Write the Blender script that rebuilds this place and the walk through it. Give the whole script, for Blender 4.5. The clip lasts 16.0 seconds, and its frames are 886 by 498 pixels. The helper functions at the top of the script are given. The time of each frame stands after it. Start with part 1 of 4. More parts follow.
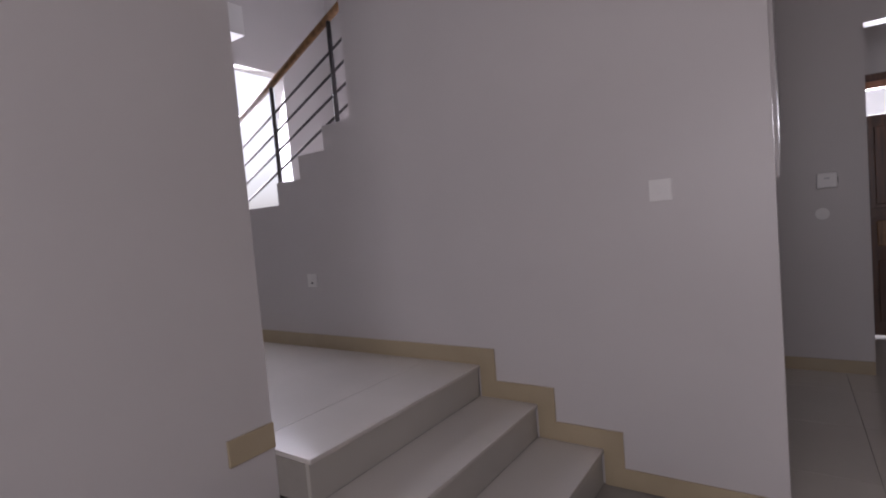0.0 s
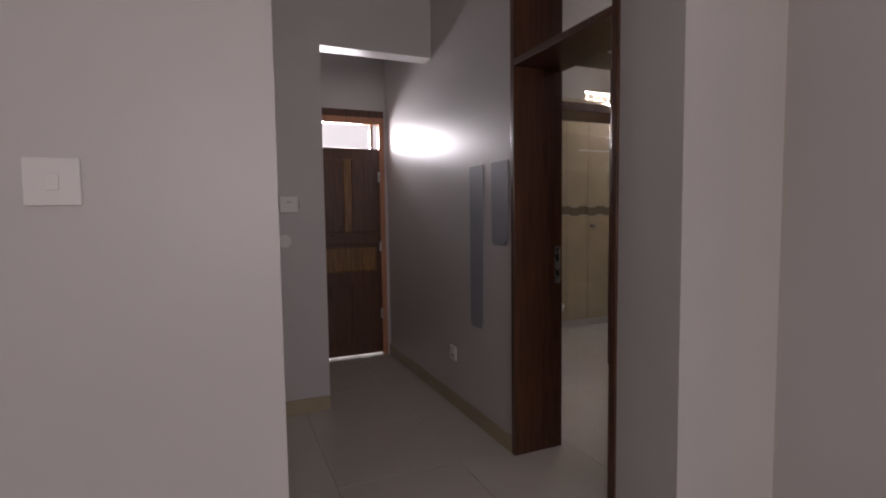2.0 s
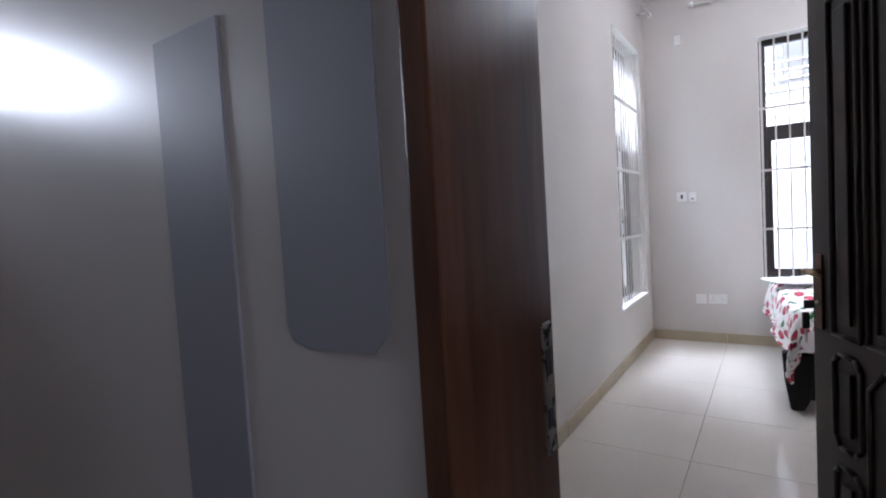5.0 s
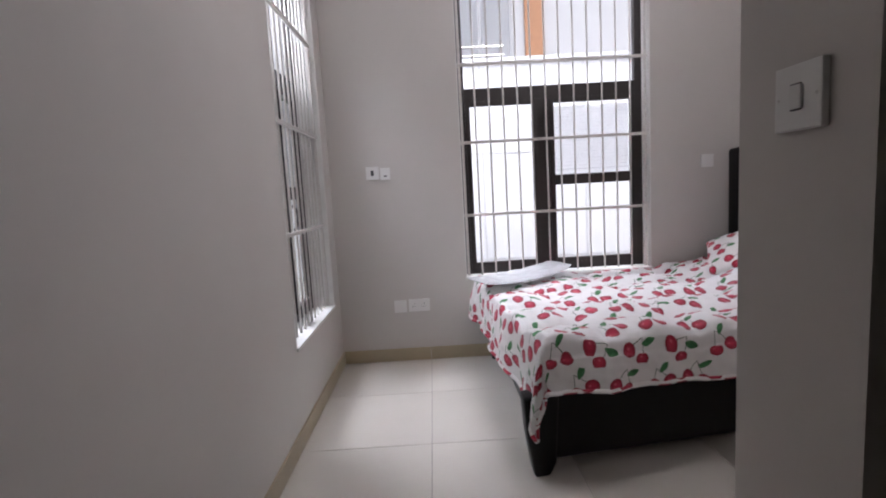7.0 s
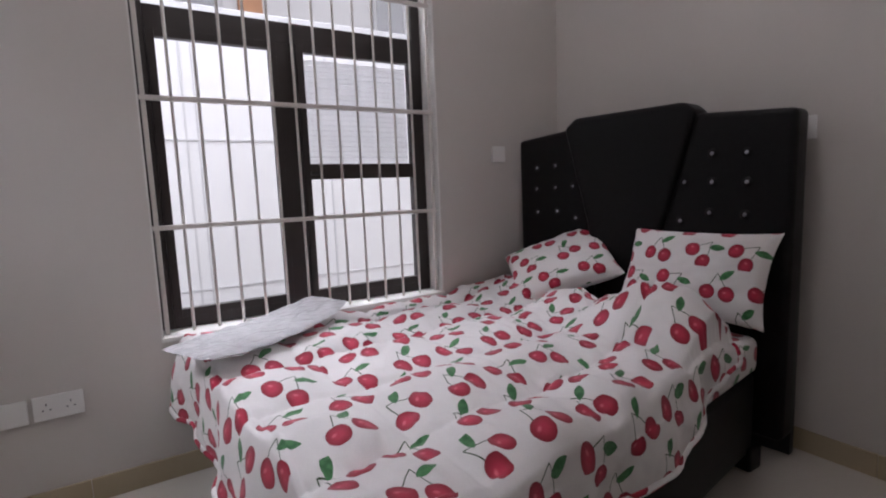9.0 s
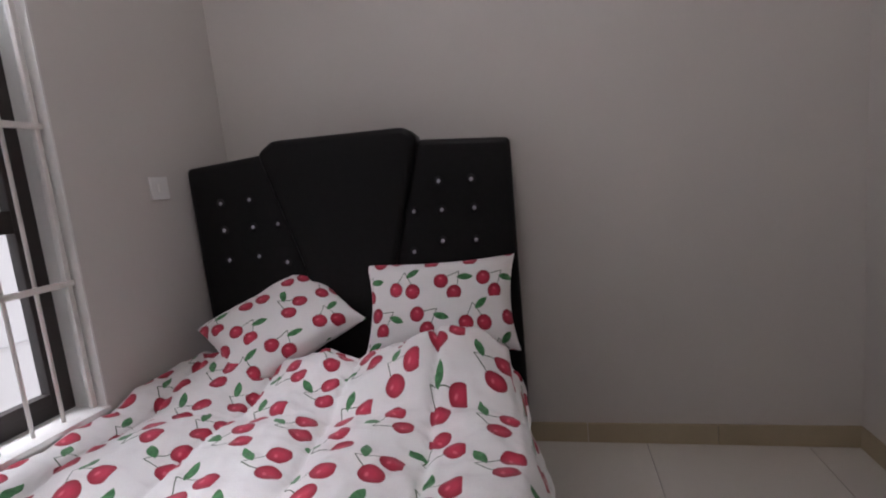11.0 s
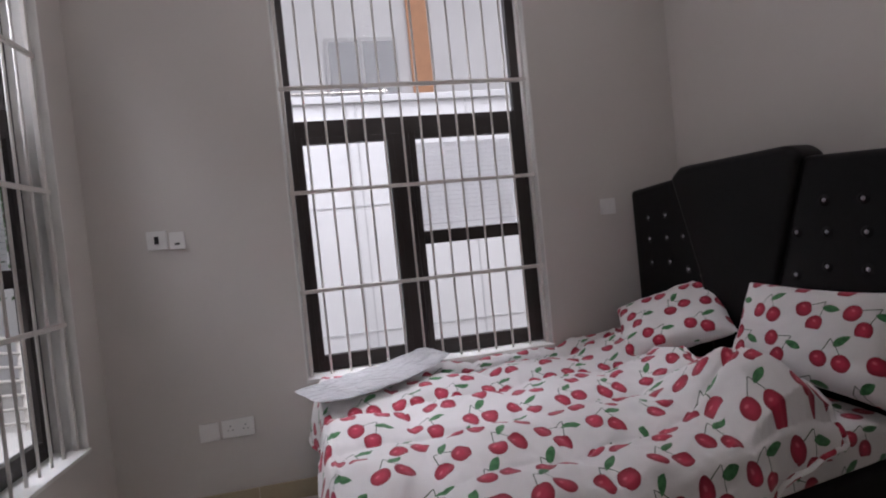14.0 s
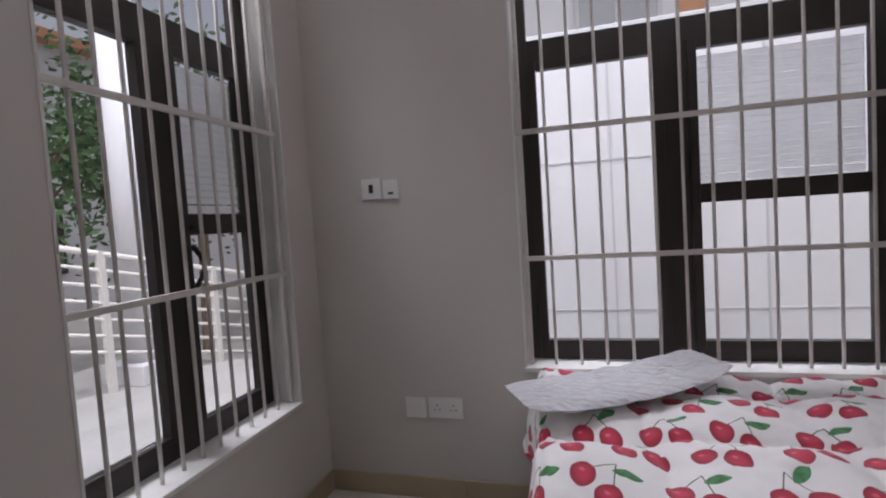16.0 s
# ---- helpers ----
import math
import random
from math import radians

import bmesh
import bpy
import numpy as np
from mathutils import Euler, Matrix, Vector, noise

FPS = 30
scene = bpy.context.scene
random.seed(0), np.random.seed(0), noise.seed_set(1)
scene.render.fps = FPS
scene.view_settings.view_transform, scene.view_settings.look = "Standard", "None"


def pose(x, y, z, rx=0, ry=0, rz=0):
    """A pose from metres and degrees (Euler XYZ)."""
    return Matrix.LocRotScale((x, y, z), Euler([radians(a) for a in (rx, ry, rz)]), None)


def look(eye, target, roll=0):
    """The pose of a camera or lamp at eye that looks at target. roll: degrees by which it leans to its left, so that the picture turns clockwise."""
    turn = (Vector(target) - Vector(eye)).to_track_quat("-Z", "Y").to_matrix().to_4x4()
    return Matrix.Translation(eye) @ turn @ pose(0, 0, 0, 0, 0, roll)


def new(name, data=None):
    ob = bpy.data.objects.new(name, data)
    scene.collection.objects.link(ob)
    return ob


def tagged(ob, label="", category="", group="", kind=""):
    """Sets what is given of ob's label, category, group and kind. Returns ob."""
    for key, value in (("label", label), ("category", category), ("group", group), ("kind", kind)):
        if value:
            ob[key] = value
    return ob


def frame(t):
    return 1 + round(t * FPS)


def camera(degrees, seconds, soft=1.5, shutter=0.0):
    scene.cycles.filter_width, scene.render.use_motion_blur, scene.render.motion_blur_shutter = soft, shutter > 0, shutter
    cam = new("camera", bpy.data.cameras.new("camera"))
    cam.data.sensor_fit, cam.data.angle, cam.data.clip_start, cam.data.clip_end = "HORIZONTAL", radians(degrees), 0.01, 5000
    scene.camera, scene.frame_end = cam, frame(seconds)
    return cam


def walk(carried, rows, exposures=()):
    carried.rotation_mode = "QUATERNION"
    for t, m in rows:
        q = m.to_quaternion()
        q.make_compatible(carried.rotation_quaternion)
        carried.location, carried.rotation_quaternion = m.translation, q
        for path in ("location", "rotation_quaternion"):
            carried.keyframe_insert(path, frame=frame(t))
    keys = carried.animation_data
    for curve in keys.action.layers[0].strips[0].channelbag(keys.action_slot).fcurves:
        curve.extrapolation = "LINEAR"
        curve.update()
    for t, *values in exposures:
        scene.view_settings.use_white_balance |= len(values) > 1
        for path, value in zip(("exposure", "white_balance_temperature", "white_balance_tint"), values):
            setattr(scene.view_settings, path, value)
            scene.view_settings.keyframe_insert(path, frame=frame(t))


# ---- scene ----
# ---------------------------------------------------------------- camera
cam = camera(83.1, 16.0, soft=2.0)
PATH = [
    (0, (4.135, -1.831, 1.333), (2.494, -2.970, 1.223), -4.9),
    (0.5, (3.929, -2.015, 1.328), (2.060, -2.718, 1.232), -4.9),
    (1, (3.706, -1.961, 1.350), (1.735, -2.271, 1.217), -4.2),
    (1.5, (3.270, -1.978, 1.334), (1.297, -1.684, 1.180), -2.4),
    (2, (2.996, -1.979, 1.315), (1.167, -1.182, 1.176), -0.8),
    (2.5, (2.752, -1.949, 1.309), (1.113, -0.810, 1.173), -0.3),
    (3, (2.515, -1.792, 1.315), (0.976, -0.524, 1.163), 0.0),
    (5.3, (0.917, -0.742, 1.277), (0.006, 1.033, 1.145), -4.3),
    (5.5, (0.879, -0.536, 1.269), (0.121, 1.307, 1.110), -4.7),
    (6, (0.797, -0.198, 1.263), (0.319, 1.734, 1.073), -4.4),
    (6.5, (0.723, 0.236, 1.274), (0.526, 2.214, 1.050), -3.7),
    (7, (0.727, 0.656, 1.246), (0.758, 2.642, 1.016), -3.2),
    (7.5, (0.695, 1.044, 1.223), (0.980, 3.011, 0.996), -3.5),
    (8, (0.663, 1.460, 1.228), (1.234, 3.360, 0.974), -4.1),
    (8.5, (0.679, 1.831, 1.218), (1.529, 3.622, 0.951), -3.9),
    (9, (0.869, 1.973, 1.171), (1.925, 3.654, 0.934), -2.3),
    (9.5, (0.839, 2.282, 1.228), (2.260, 3.659, 0.937), -3.1),
    (10, (0.850, 2.616, 1.320), (2.594, 3.509, 0.917), -5.4),
    (10.2, (0.893, 2.765, 1.283), (2.753, 3.401, 0.913), -5.4),
    (12.3, (0.970, 2.422, 1.288), (2.914, 2.816, 1.037), -5.9),
    (12.5, (0.970, 2.375, 1.256), (2.856, 3.011, 1.064), -6.9),
    (13, (1.190, 2.330, 1.250), (2.765, 3.560, 1.120), -6.6),
    (13.5, (1.144, 2.192, 1.256), (2.197, 3.892, 1.218), -7.2),
    (14, (1.211, 1.606, 1.287), (1.591, 3.568, 1.232), -5.7),
    (14.5, (1.529, 1.596, 1.307), (1.335, 3.584, 1.225), -4.7),
    (15, (1.347, 1.695, 1.296), (1.111, 3.677, 1.169), -4.3),
    (15.5, (1.288, 1.873, 1.275), (0.928, 3.834, 1.125), -4.1),
    (16, (1.214, 2.229, 1.240), (0.662, 4.148, 1.127), -3.7),
]
walk(cam, [(t, look(eye, target, roll)) for t, eye, target, roll in PATH],
     exposures=[(0, 0.85, 6250, 22), (1, 0.8, 6650, 22), (1.5, 0.85, 6700, 22), (2.5, 1.05, 6700, 22), (3, 1.15, 6700, 22), (5.3, 1.25, 5600, 13),
                (6, 0.98, 5700, 14), (6.5, 0.75, 5900, 15), (7, 0.5, 6100, 17), (8, 0.1, 6250, 19), (9, -0.05, 6250, 19),
                (10.2, -0.05, 6250, 19), (12.3, 0.55, 6350, 17), (12.5, 0.5, 6350, 17), (13, -0.2, 6250, 19), (13.5, -0.28, 6250, 19), (14, -0.25, 6250, 19), (16, -0.45, 6250, 19)])

# ---------------------------------------------------------------- world, sun, large lights
world = bpy.data.worlds.new("sky")
scene.world = world
world.use_nodes = True
_wn = world.node_tree.nodes
_sky = _wn.new("ShaderNodeTexSky")
_sky.sky_type = "NISHITA"
_sky.sun_disc = False
_sky.sun_elevation, _sky.sun_rotation = radians(58), radians(160)
_sky.air_density, _sky.dust_density = 1.0, 4.0
_haze = _wn.new("ShaderNodeHueSaturation")
_haze.inputs["Saturation"].default_value, _haze.inputs["Value"].default_value = 0.25, 1.25
world.node_tree.links.new(_sky.outputs[0], _haze.inputs["Color"])
world.node_tree.links.new(_haze.outputs[0], _wn["Background"].inputs[0])
_wn["Background"].inputs[1].default_value = 0.11
_sun = new("sun", bpy.data.lights.new("sun", "SUN"))
_sun.data.energy, _sun.data.angle, _sun.data.color = 0.8, radians(12), (1, 0.95, 0.88)
_sun.matrix_world = look((0, 0, 30), (-3.0, 8.0, 16.0))


def window_light(name, at, target, w, h, watts, colour=(0.93, 0.96, 1.0)):
    """Area lamp standing in for sky light, in a window's opening or outside it."""
    ob = new(name, bpy.data.lights.new(name, "AREA"))
    ob.data.shape, ob.data.size, ob.data.size_y = "RECTANGLE", w, h
    ob.data.energy, ob.data.color = watts, colour
    ob.matrix_world = look(at, target)
    return ob


# Two fill lamps added outdoors, above the bedroom windows, act as sky.
window_light("sky_fill_north", (1.69, 5.75, 5.1), (1.69, 2.9, 1.1), 3.2, 1.3, 260)
window_light("sky_fill_west", (-1.7, 3.6, 5.1), (1.3, 3.2, 1.0), 2.6, 1.3, 220)
window_light("skylight_back_door", (-1.82, -0.98, 2.03), (1.2, -0.95, 0.6), 0.5, 0.2, 10, (0.95, 0.97, 1.0))
window_light("skylight_bathroom_window", (-1.85, 2.07, 2.41), (-0.35, 1.0, 0.5), 0.48, 0.48, 320)
window_light("skylight_stair_window", (1.3, -6.2, 2.2), (2.0, -3.4, 1.2), 1.0, 1.4, 52, (0.9, 0.92, 1.0))
# Fill lamp added behind the camera, at an assumed window out of view.
window_light("hall_fill_lamp", (6.6, -1.7, 1.7), (1.8, -1.9, 1.2), 1.8, 1.6, 16, (1.0, 0.95, 0.95))
_bulb = new("ceiling_lamp_bulb", bpy.data.lights.new("ceiling_lamp_bulb", "POINT"))
_bulb.data.energy, _bulb.data.shadow_soft_size, _bulb.data.color = 15, 0.13, (1.0, 0.97, 0.97)
_bulb.location = (1.55, 2.9, 3.10)

# ---------------------------------------------------------------- materials


class Nodes:
    """A node material, with short arithmetic."""

    def __init__(self, name, rough=0.6, metal=0.0):
        self.mat = bpy.data.materials.new(name)
        self.mat.use_nodes = True
        self.t = self.mat.node_tree
        self.b = self.t.nodes["Principled BSDF"]
        self.b.inputs["Roughness"].default_value = rough
        self.b.inputs["Metallic"].default_value = metal

    def put(self, socket, value):
        if isinstance(value, bpy.types.NodeSocket):
            self.t.links.new(value, socket)
        else:
            socket.default_value = value

    def node(self, kind, **given):
        n = self.t.nodes.new(kind)
        for k, v in given.items():
            setattr(n, k, v)
        return n

    def m(self, op, a, b=0.0, c=0.0):
        n = self.node("ShaderNodeMath", operation=op)
        for s, v in zip(n.inputs, (a, b, c)):
            self.put(s, v)
        return n.outputs[0]

    def mix(self, f, a, b):
        n = self.node("ShaderNodeMix", data_type="RGBA")
        self.put(n.inputs[0], f)
        for s, v in ((n.inputs[6], a), (n.inputs[7], b)):
            self.put(s, v if isinstance(v, bpy.types.NodeSocket) else (*v, 1))
        return n.outputs[2]

    def coords(self, which="Object"):
        return self.node("ShaderNodeTexCoord").outputs[which]

    def noise(self, scale, detail=4, vec=None, stretch=None):
        vec = vec or self.node("ShaderNodeNewGeometry").outputs["Position"]
        if stretch:
            mp = self.node("ShaderNodeMapping")
            mp.inputs["Scale"].default_value = stretch
            self.put(mp.inputs[0], vec)
            vec = mp.outputs[0]
        n = self.node("ShaderNodeTexNoise")
        self.put(n.inputs["Vector"], vec)
        n.inputs["Scale"].default_value, n.inputs["Detail"].default_value = scale, detail
        return n.outputs[0]

    def ramp(self, v, lo, hi):
        n = self.node("ShaderNodeMapRange")
        self.put(n.inputs[0], v)
        n.inputs[1].default_value, n.inputs[2].default_value = lo, hi
        return n.outputs[0]

    def color(self, v):
        self.put(self.b.inputs["Base Color"], v if isinstance(v, bpy.types.NodeSocket) else (*v, 1))

    def bump(self, height, strength=0.2, dist=0.002):
        n = self.node("ShaderNodeBump")
        n.inputs["Strength"].default_value, n.inputs["Distance"].default_value = strength, dist
        self.put(n.inputs["Height"], height)
        self.put(self.b.inputs["Normal"], n.outputs[0])


def plain(name, col, rough=0.5, metal=0.0, var=0.08, scale=9.0, bump=0.0, stretch=None, coat=0.0):
    """A painted or plain surface with faint mottling at two scales."""
    n = Nodes(name, rough, metal)
    a, b = n.noise(scale, 4, stretch=stretch), n.noise(scale * 12, 3, stretch=stretch)
    f = n.m("ADD", n.m("MULTIPLY", a, 0.7), n.m("MULTIPLY", b, 0.3))
    f = n.ramp(f, 0.3, 0.7)
    lo, hi = [c * (1 - var) for c in col], [min(1, c * (1 + var)) for c in col]
    n.color(n.mix(f, lo, hi))
    n.put(n.b.inputs["Roughness"], n.m("ADD", rough - 0.04, n.m("MULTIPLY", a, 0.08)))
    if bump:
        n.bump(b, bump)
    n.b.inputs["Coat Weight"].default_value = coat
    return n.mat


def paint(name, col, rough):
    """Roller-painted plaster: fine stipple, slow unevenness, faint scuffs."""
    n = Nodes(name, rough)
    slow, fine = n.noise(0.9, 3), n.noise(160, 2)
    scuff = n.ramp(n.noise(5, 6), 0.62, 0.8)
    c = n.mix(n.ramp(slow, 0.3, 0.7), [v * 0.95 for v in col], [v * 1.03 for v in col])
    c = n.mix(n.m("MULTIPLY", scuff, 0.10), c, [v * 0.8 for v in col])
    n.color(c)
    n.bump(n.m("ADD", n.m("MULTIPLY", fine, 0.6), n.noise(18, 3)), 0.12, 0.002)
    return n.mat


def wood(name, dark, light, rough=0.35, stretch=(14, 14, 1.2), contrast=1.0):
    """Varnished timber with grain along z (or as stretched)."""
    n = Nodes(name, rough)
    obj = n.coords()
    grain = n.noise(3.2, 8, vec=obj, stretch=stretch)
    fine = n.noise(22, 4, vec=obj, stretch=stretch)
    f = n.ramp(n.m("ADD", n.m("MULTIPLY", grain, 0.75), n.m("MULTIPLY", fine, 0.25)), 0.5 - 0.2 / contrast, 0.5 + 0.2 / contrast)
    n.color(n.mix(f, dark, light))
    n.bump(fine, 0.08)
    n.b.inputs["Coat Weight"].default_value = 0.15
    return n.mat


def tile_mat(name, col, rough, random_amount=0.05, cloud=0.06):
    n = Nodes(name, rough)
    rnd = n.node("ShaderNodeObjectInfo").outputs["Random"]
    cl = n.noise(3.0, 6)
    f = n.m("ADD", n.m("MULTIPLY", n.m("SUBTRACT", rnd, 0.5), random_amount), n.m("MULTIPLY", n.m("SUBTRACT", cl, 0.5), cloud * 2))
    v = n.m("ADD", 1.0, f)
    mixn = n.node("ShaderNodeVectorMath", operation="SCALE")
    mixn.inputs[0].default_value = col
    n.put(mixn.inputs["Scale"], v)
    n.color(mixn.outputs[0])
    n.put(n.b.inputs["Roughness"], n.m("ADD", rough - 0.03, n.m("MULTIPLY", n.noise(7, 5), 0.08)))
    return n.mat


WALL = paint("wall_paint_bedroom", (0.62, 0.585, 0.55), 0.55)
WALL_HALL = paint("wall_paint_hall", (0.60, 0.575, 0.565), 0.38)
CEIL = paint("ceiling_paint", (0.78, 0.77, 0.75), 0.8)
WHITE = plain("white_paint", (0.74, 0.73, 0.70), 0.4, var=0.05)
PATCH = paint("fresh_grey_paint", (0.30, 0.31, 0.36), 0.5)
TILE = tile_mat("porcelain_floor_tile", (0.62, 0.58, 0.52), 0.13)
GROUT = plain("tile_joint", (0.30, 0.28, 0.25), 0.9)
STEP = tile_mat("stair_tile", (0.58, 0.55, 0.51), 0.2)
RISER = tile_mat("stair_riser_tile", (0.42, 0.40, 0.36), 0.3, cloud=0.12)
SKIRT = tile_mat("skirting_tile", (0.43, 0.355, 0.235), 0.3, cloud=0.2)
BATH = tile_mat("bathroom_wall_tile", (0.60, 0.52, 0.38), 0.22, cloud=0.172)
BORDER = tile_mat("bathroom_border_tile", (0.22, 0.19, 0.14), 0.3)
FRAMEWOOD = wood("reddish_brown_varnished_wood", (0.045, 0.017, 0.009), (0.13, 0.052, 0.026))
DOORWOOD = wood("dark_panel_wood", (0.045, 0.018, 0.008), (0.13, 0.050, 0.020), 0.3)
DOORGOLD = wood("golden_panel_wood", (0.10, 0.045, 0.012), (0.30, 0.15, 0.05), 0.3)
ARCH = wood("pale_door_frame_wood", (0.38, 0.16, 0.08), (0.55, 0.26, 0.14), 0.4)
LEAF = plain("dark_brown_pressed_steel", (0.022, 0.013, 0.012), 0.32, var=0.15, scale=4, bump=0.05, coat=0.1)
LEAF.node_tree.nodes["Principled BSDF"].inputs["Specular IOR Level"].default_value = 0.42
ALU = plain("dark_bronze_aluminium", (0.035, 0.028, 0.026), 0.4, 0.2, var=0.1)
BAR = plain("white_enamelled_steel", (0.66, 0.63, 0.59), 0.4, var=0.07, scale=30)
PLASTIC = plain("white_plastic", (0.80, 0.79, 0.77), 0.3, var=0.02)
BLACK = plain("black_plastic", (0.02, 0.02, 0.022), 0.4, var=0.1)
LEATHER = plain("black_leatherette", (0.006, 0.0055, 0.006), 0.42, var=0.25, scale=40, bump=0.25)
LEATHER.node_tree.nodes["Principled BSDF"].inputs["Specular IOR Level"].default_value = 0.2
BRASS = plain("worn_brass", (0.50, 0.36, 0.22), 0.3, 1.0, var=0.15, scale=60)
COPPER = plain("dark_copper", (0.16, 0.09, 0.075), 0.35, 1.0, var=0.15, scale=60)
STEEL = plain("brushed_steel", (0.60, 0.58, 0.56), 0.28, 1.0, var=0.06, scale=60)
DARKSTEEL = plain("dark_steel", (0.08, 0.075, 0.075), 0.35, 0.9, var=0.1, scale=60)
CERAMIC = plain("white_ceramic", (0.82, 0.81, 0.78), 0.08, var=0.02)
RENDER = paint("white_render", (0.66, 0.66, 0.67), 0.8)
RENDER_GREY = paint("grey_render", (0.52, 0.52, 0.53), 0.8)
PAVING = plain("concrete_paving", (0.42, 0.41, 0.39), 0.8, var=0.15, scale=2)
TERRACOTTA = plain("orange_render", (0.52, 0.27, 0.15), 0.7, var=0.1)
FOLIAGE = plain("foliage", (0.07, 0.13, 0.05), 0.6, var=0.4, scale=3)
BARK = plain("bark", (0.16, 0.12, 0.09), 0.9, var=0.3, scale=20)


def glass(name, tint=(0.97, 0.98, 0.98), rough=0.0):
    n = Nodes(name, rough)
    n.color(tint)
    n.b.inputs["Transmission Weight"].default_value = 1.0
    n.b.inputs["IOR"].default_value = 1.08
    return n.mat


_n = Nodes("lit_diffuser", 0.4)
_n.color((0.85, 0.84, 0.80))
_n.b.inputs["Emission Color"].default_value = (1.0, 0.96, 0.90, 1)
_n.b.inputs["Emission Strength"].default_value = 6.0
GLOW = _n.mat
GLASS = glass("window_glass")
BLIND = plain("translucent_blind", (0.86, 0.86, 0.87), 0.6, var=0.03)
BLIND.node_tree.nodes["Principled BSDF"].inputs["Transmission Weight"].default_value = 0.85
FROST = glass("frosted_pane", (0.95, 0.96, 0.97), 0.5)
_n = Nodes("clear_plastic_film", 0.15)
_n.color((0.93, 0.93, 0.95))
_n.b.inputs["Transmission Weight"].default_value = 0.4
_n.b.inputs["IOR"].default_value = 1.3
_n.bump(_n.noise(9, 5, stretch=(1.5, 6, 1)), 1.0, 0.02)
FILM = _n.mat
_n = Nodes("crystal", 0.02)
_n.color((0.9, 0.9, 1.0))
_n.b.inputs["Metallic"].default_value = 0.7
CRYSTAL = _n.mat


def cherry_cloth(name):
    """White cotton with pairs of red cherries, stems and a green leaf, printed in staggered cells; UV in metres."""
    n = Nodes(name, 0.75)
    uv = n.node("ShaderNodeSeparateXYZ")
    n.put(uv.inputs[0], n.node("ShaderNodeUVMap").outputs[0])
    u, v = n.m("DIVIDE", uv.outputs[0], 0.185), n.m("DIVIDE", uv.outputs[1], 0.140)
    row = n.m("FLOOR", v)
    u = n.m("ADD", u, n.m("MULTIPLY", n.m("MODULO", n.m("ADD", row, 100.0), 2.0), 0.5))
    col = n.m("FLOOR", u)
    cell = n.node("ShaderNodeCombineXYZ")
    n.put(cell.inputs[0], col), n.put(cell.inputs[1], row)
    wn = n.node("ShaderNodeTexWhiteNoise", noise_dimensions="2D")
    n.put(wn.inputs["Vector"], cell.outputs[0])
    rc = n.node("ShaderNodeSeparateColor")
    n.put(rc.inputs[0], wn.outputs["Color"])
    x = n.m("MULTIPLY", n.m("SUBTRACT", n.m("SUBTRACT", u, col), 0.5), 0.185)
    y = n.m("MULTIPLY", n.m("SUBTRACT", n.m("SUBTRACT", v, row), 0.5), 0.140)
    x = n.m("ADD", x, n.m("MULTIPLY", n.m("SUBTRACT", rc.outputs[1], 0.5), 0.02))
    ang = n.m("MULTIPLY", n.m("SUBTRACT", wn.outputs["Value"], 0.5), 1.8)
    s, c = n.m("SINE", ang), n.m("COSINE", ang)
    px = n.m("SUBTRACT", n.m("MULTIPLY", x, c), n.m("MULTIPLY", y, s))
    py = n.m("ADD", n.m("MULTIPLY", x, s), n.m("MULTIPLY", y, c))

    px, py = n.m("MULTIPLY", px, 1.18), n.m("MULTIPLY", py, 1.18)

    def dist(cx, cy, ax=1.0, ay=1.0, turn=0.0):
        dx, dy = n.m("SUBTRACT", px, cx), n.m("SUBTRACT", py, cy)
        if turn:
            ct, st = math.cos(turn), math.sin(turn)
            dx, dy = (n.m("ADD", n.m("MULTIPLY", dx, ct), n.m("MULTIPLY", dy, st)),
                      n.m("SUBTRACT", n.m("MULTIPLY", dy, ct), n.m("MULTIPLY", dx, st)))
        dx, dy = n.m("MULTIPLY", dx, ax), n.m("MULTIPLY", dy, ay)
        return n.m("SQRT", n.m("ADD", n.m("MULTIPLY", dx, dx), n.m("MULTIPLY", dy, dy)))

    def inside(d, r):
        return n.m("LESS_THAN", d, r)

    def stem(x0, y0, x1, y1):
        ln = math.hypot(x1 - x0, y1 - y0)
        tx, ty = (x1 - x0) / ln, (y1 - y0) / ln
        dx, dy = n.m("SUBTRACT", px, x0), n.m("SUBTRACT", py, y0)
        along = n.m("ADD", n.m("MULTIPLY", dx, tx), n.m("MULTIPLY", dy, ty))
        off = n.m("ABSOLUTE", n.m("SUBTRACT", n.m("MULTIPLY", dy, tx), n.m("MULTIPLY", dx, ty)))
        on = n.m("MULTIPLY", n.m("GREATER_THAN", along, 0.0), n.m("LESS_THAN", along, ln))
        return n.m("MULTIPLY", on, n.m("LESS_THAN", off, 0.0017))

    base = n.mix(n.ramp(n.noise(400, 2), 0.3, 0.7), (0.76, 0.74, 0.73), (0.82, 0.80, 0.79))
    green = n.mix(n.ramp(n.noise(60, 3), 0.35, 0.65), (0.02, 0.13, 0.035), (0.06, 0.24, 0.08))
    out = n.mix(n.m("MAXIMUM", stem(-0.042, -0.005, 0.006, 0.056), stem(0.036, -0.020, 0.006, 0.056)), base, (0.03, 0.07, 0.02))
    lx, ly = math.cos(0.5 + math.pi / 2) * 0.040, math.sin(0.5 + math.pi / 2) * 0.040
    leafy = n.m("MULTIPLY", inside(dist(0.044 + lx, 0.044 + ly), 0.056), inside(dist(0.044 - lx, 0.044 - ly), 0.056))
    out = n.mix(leafy, out, green)
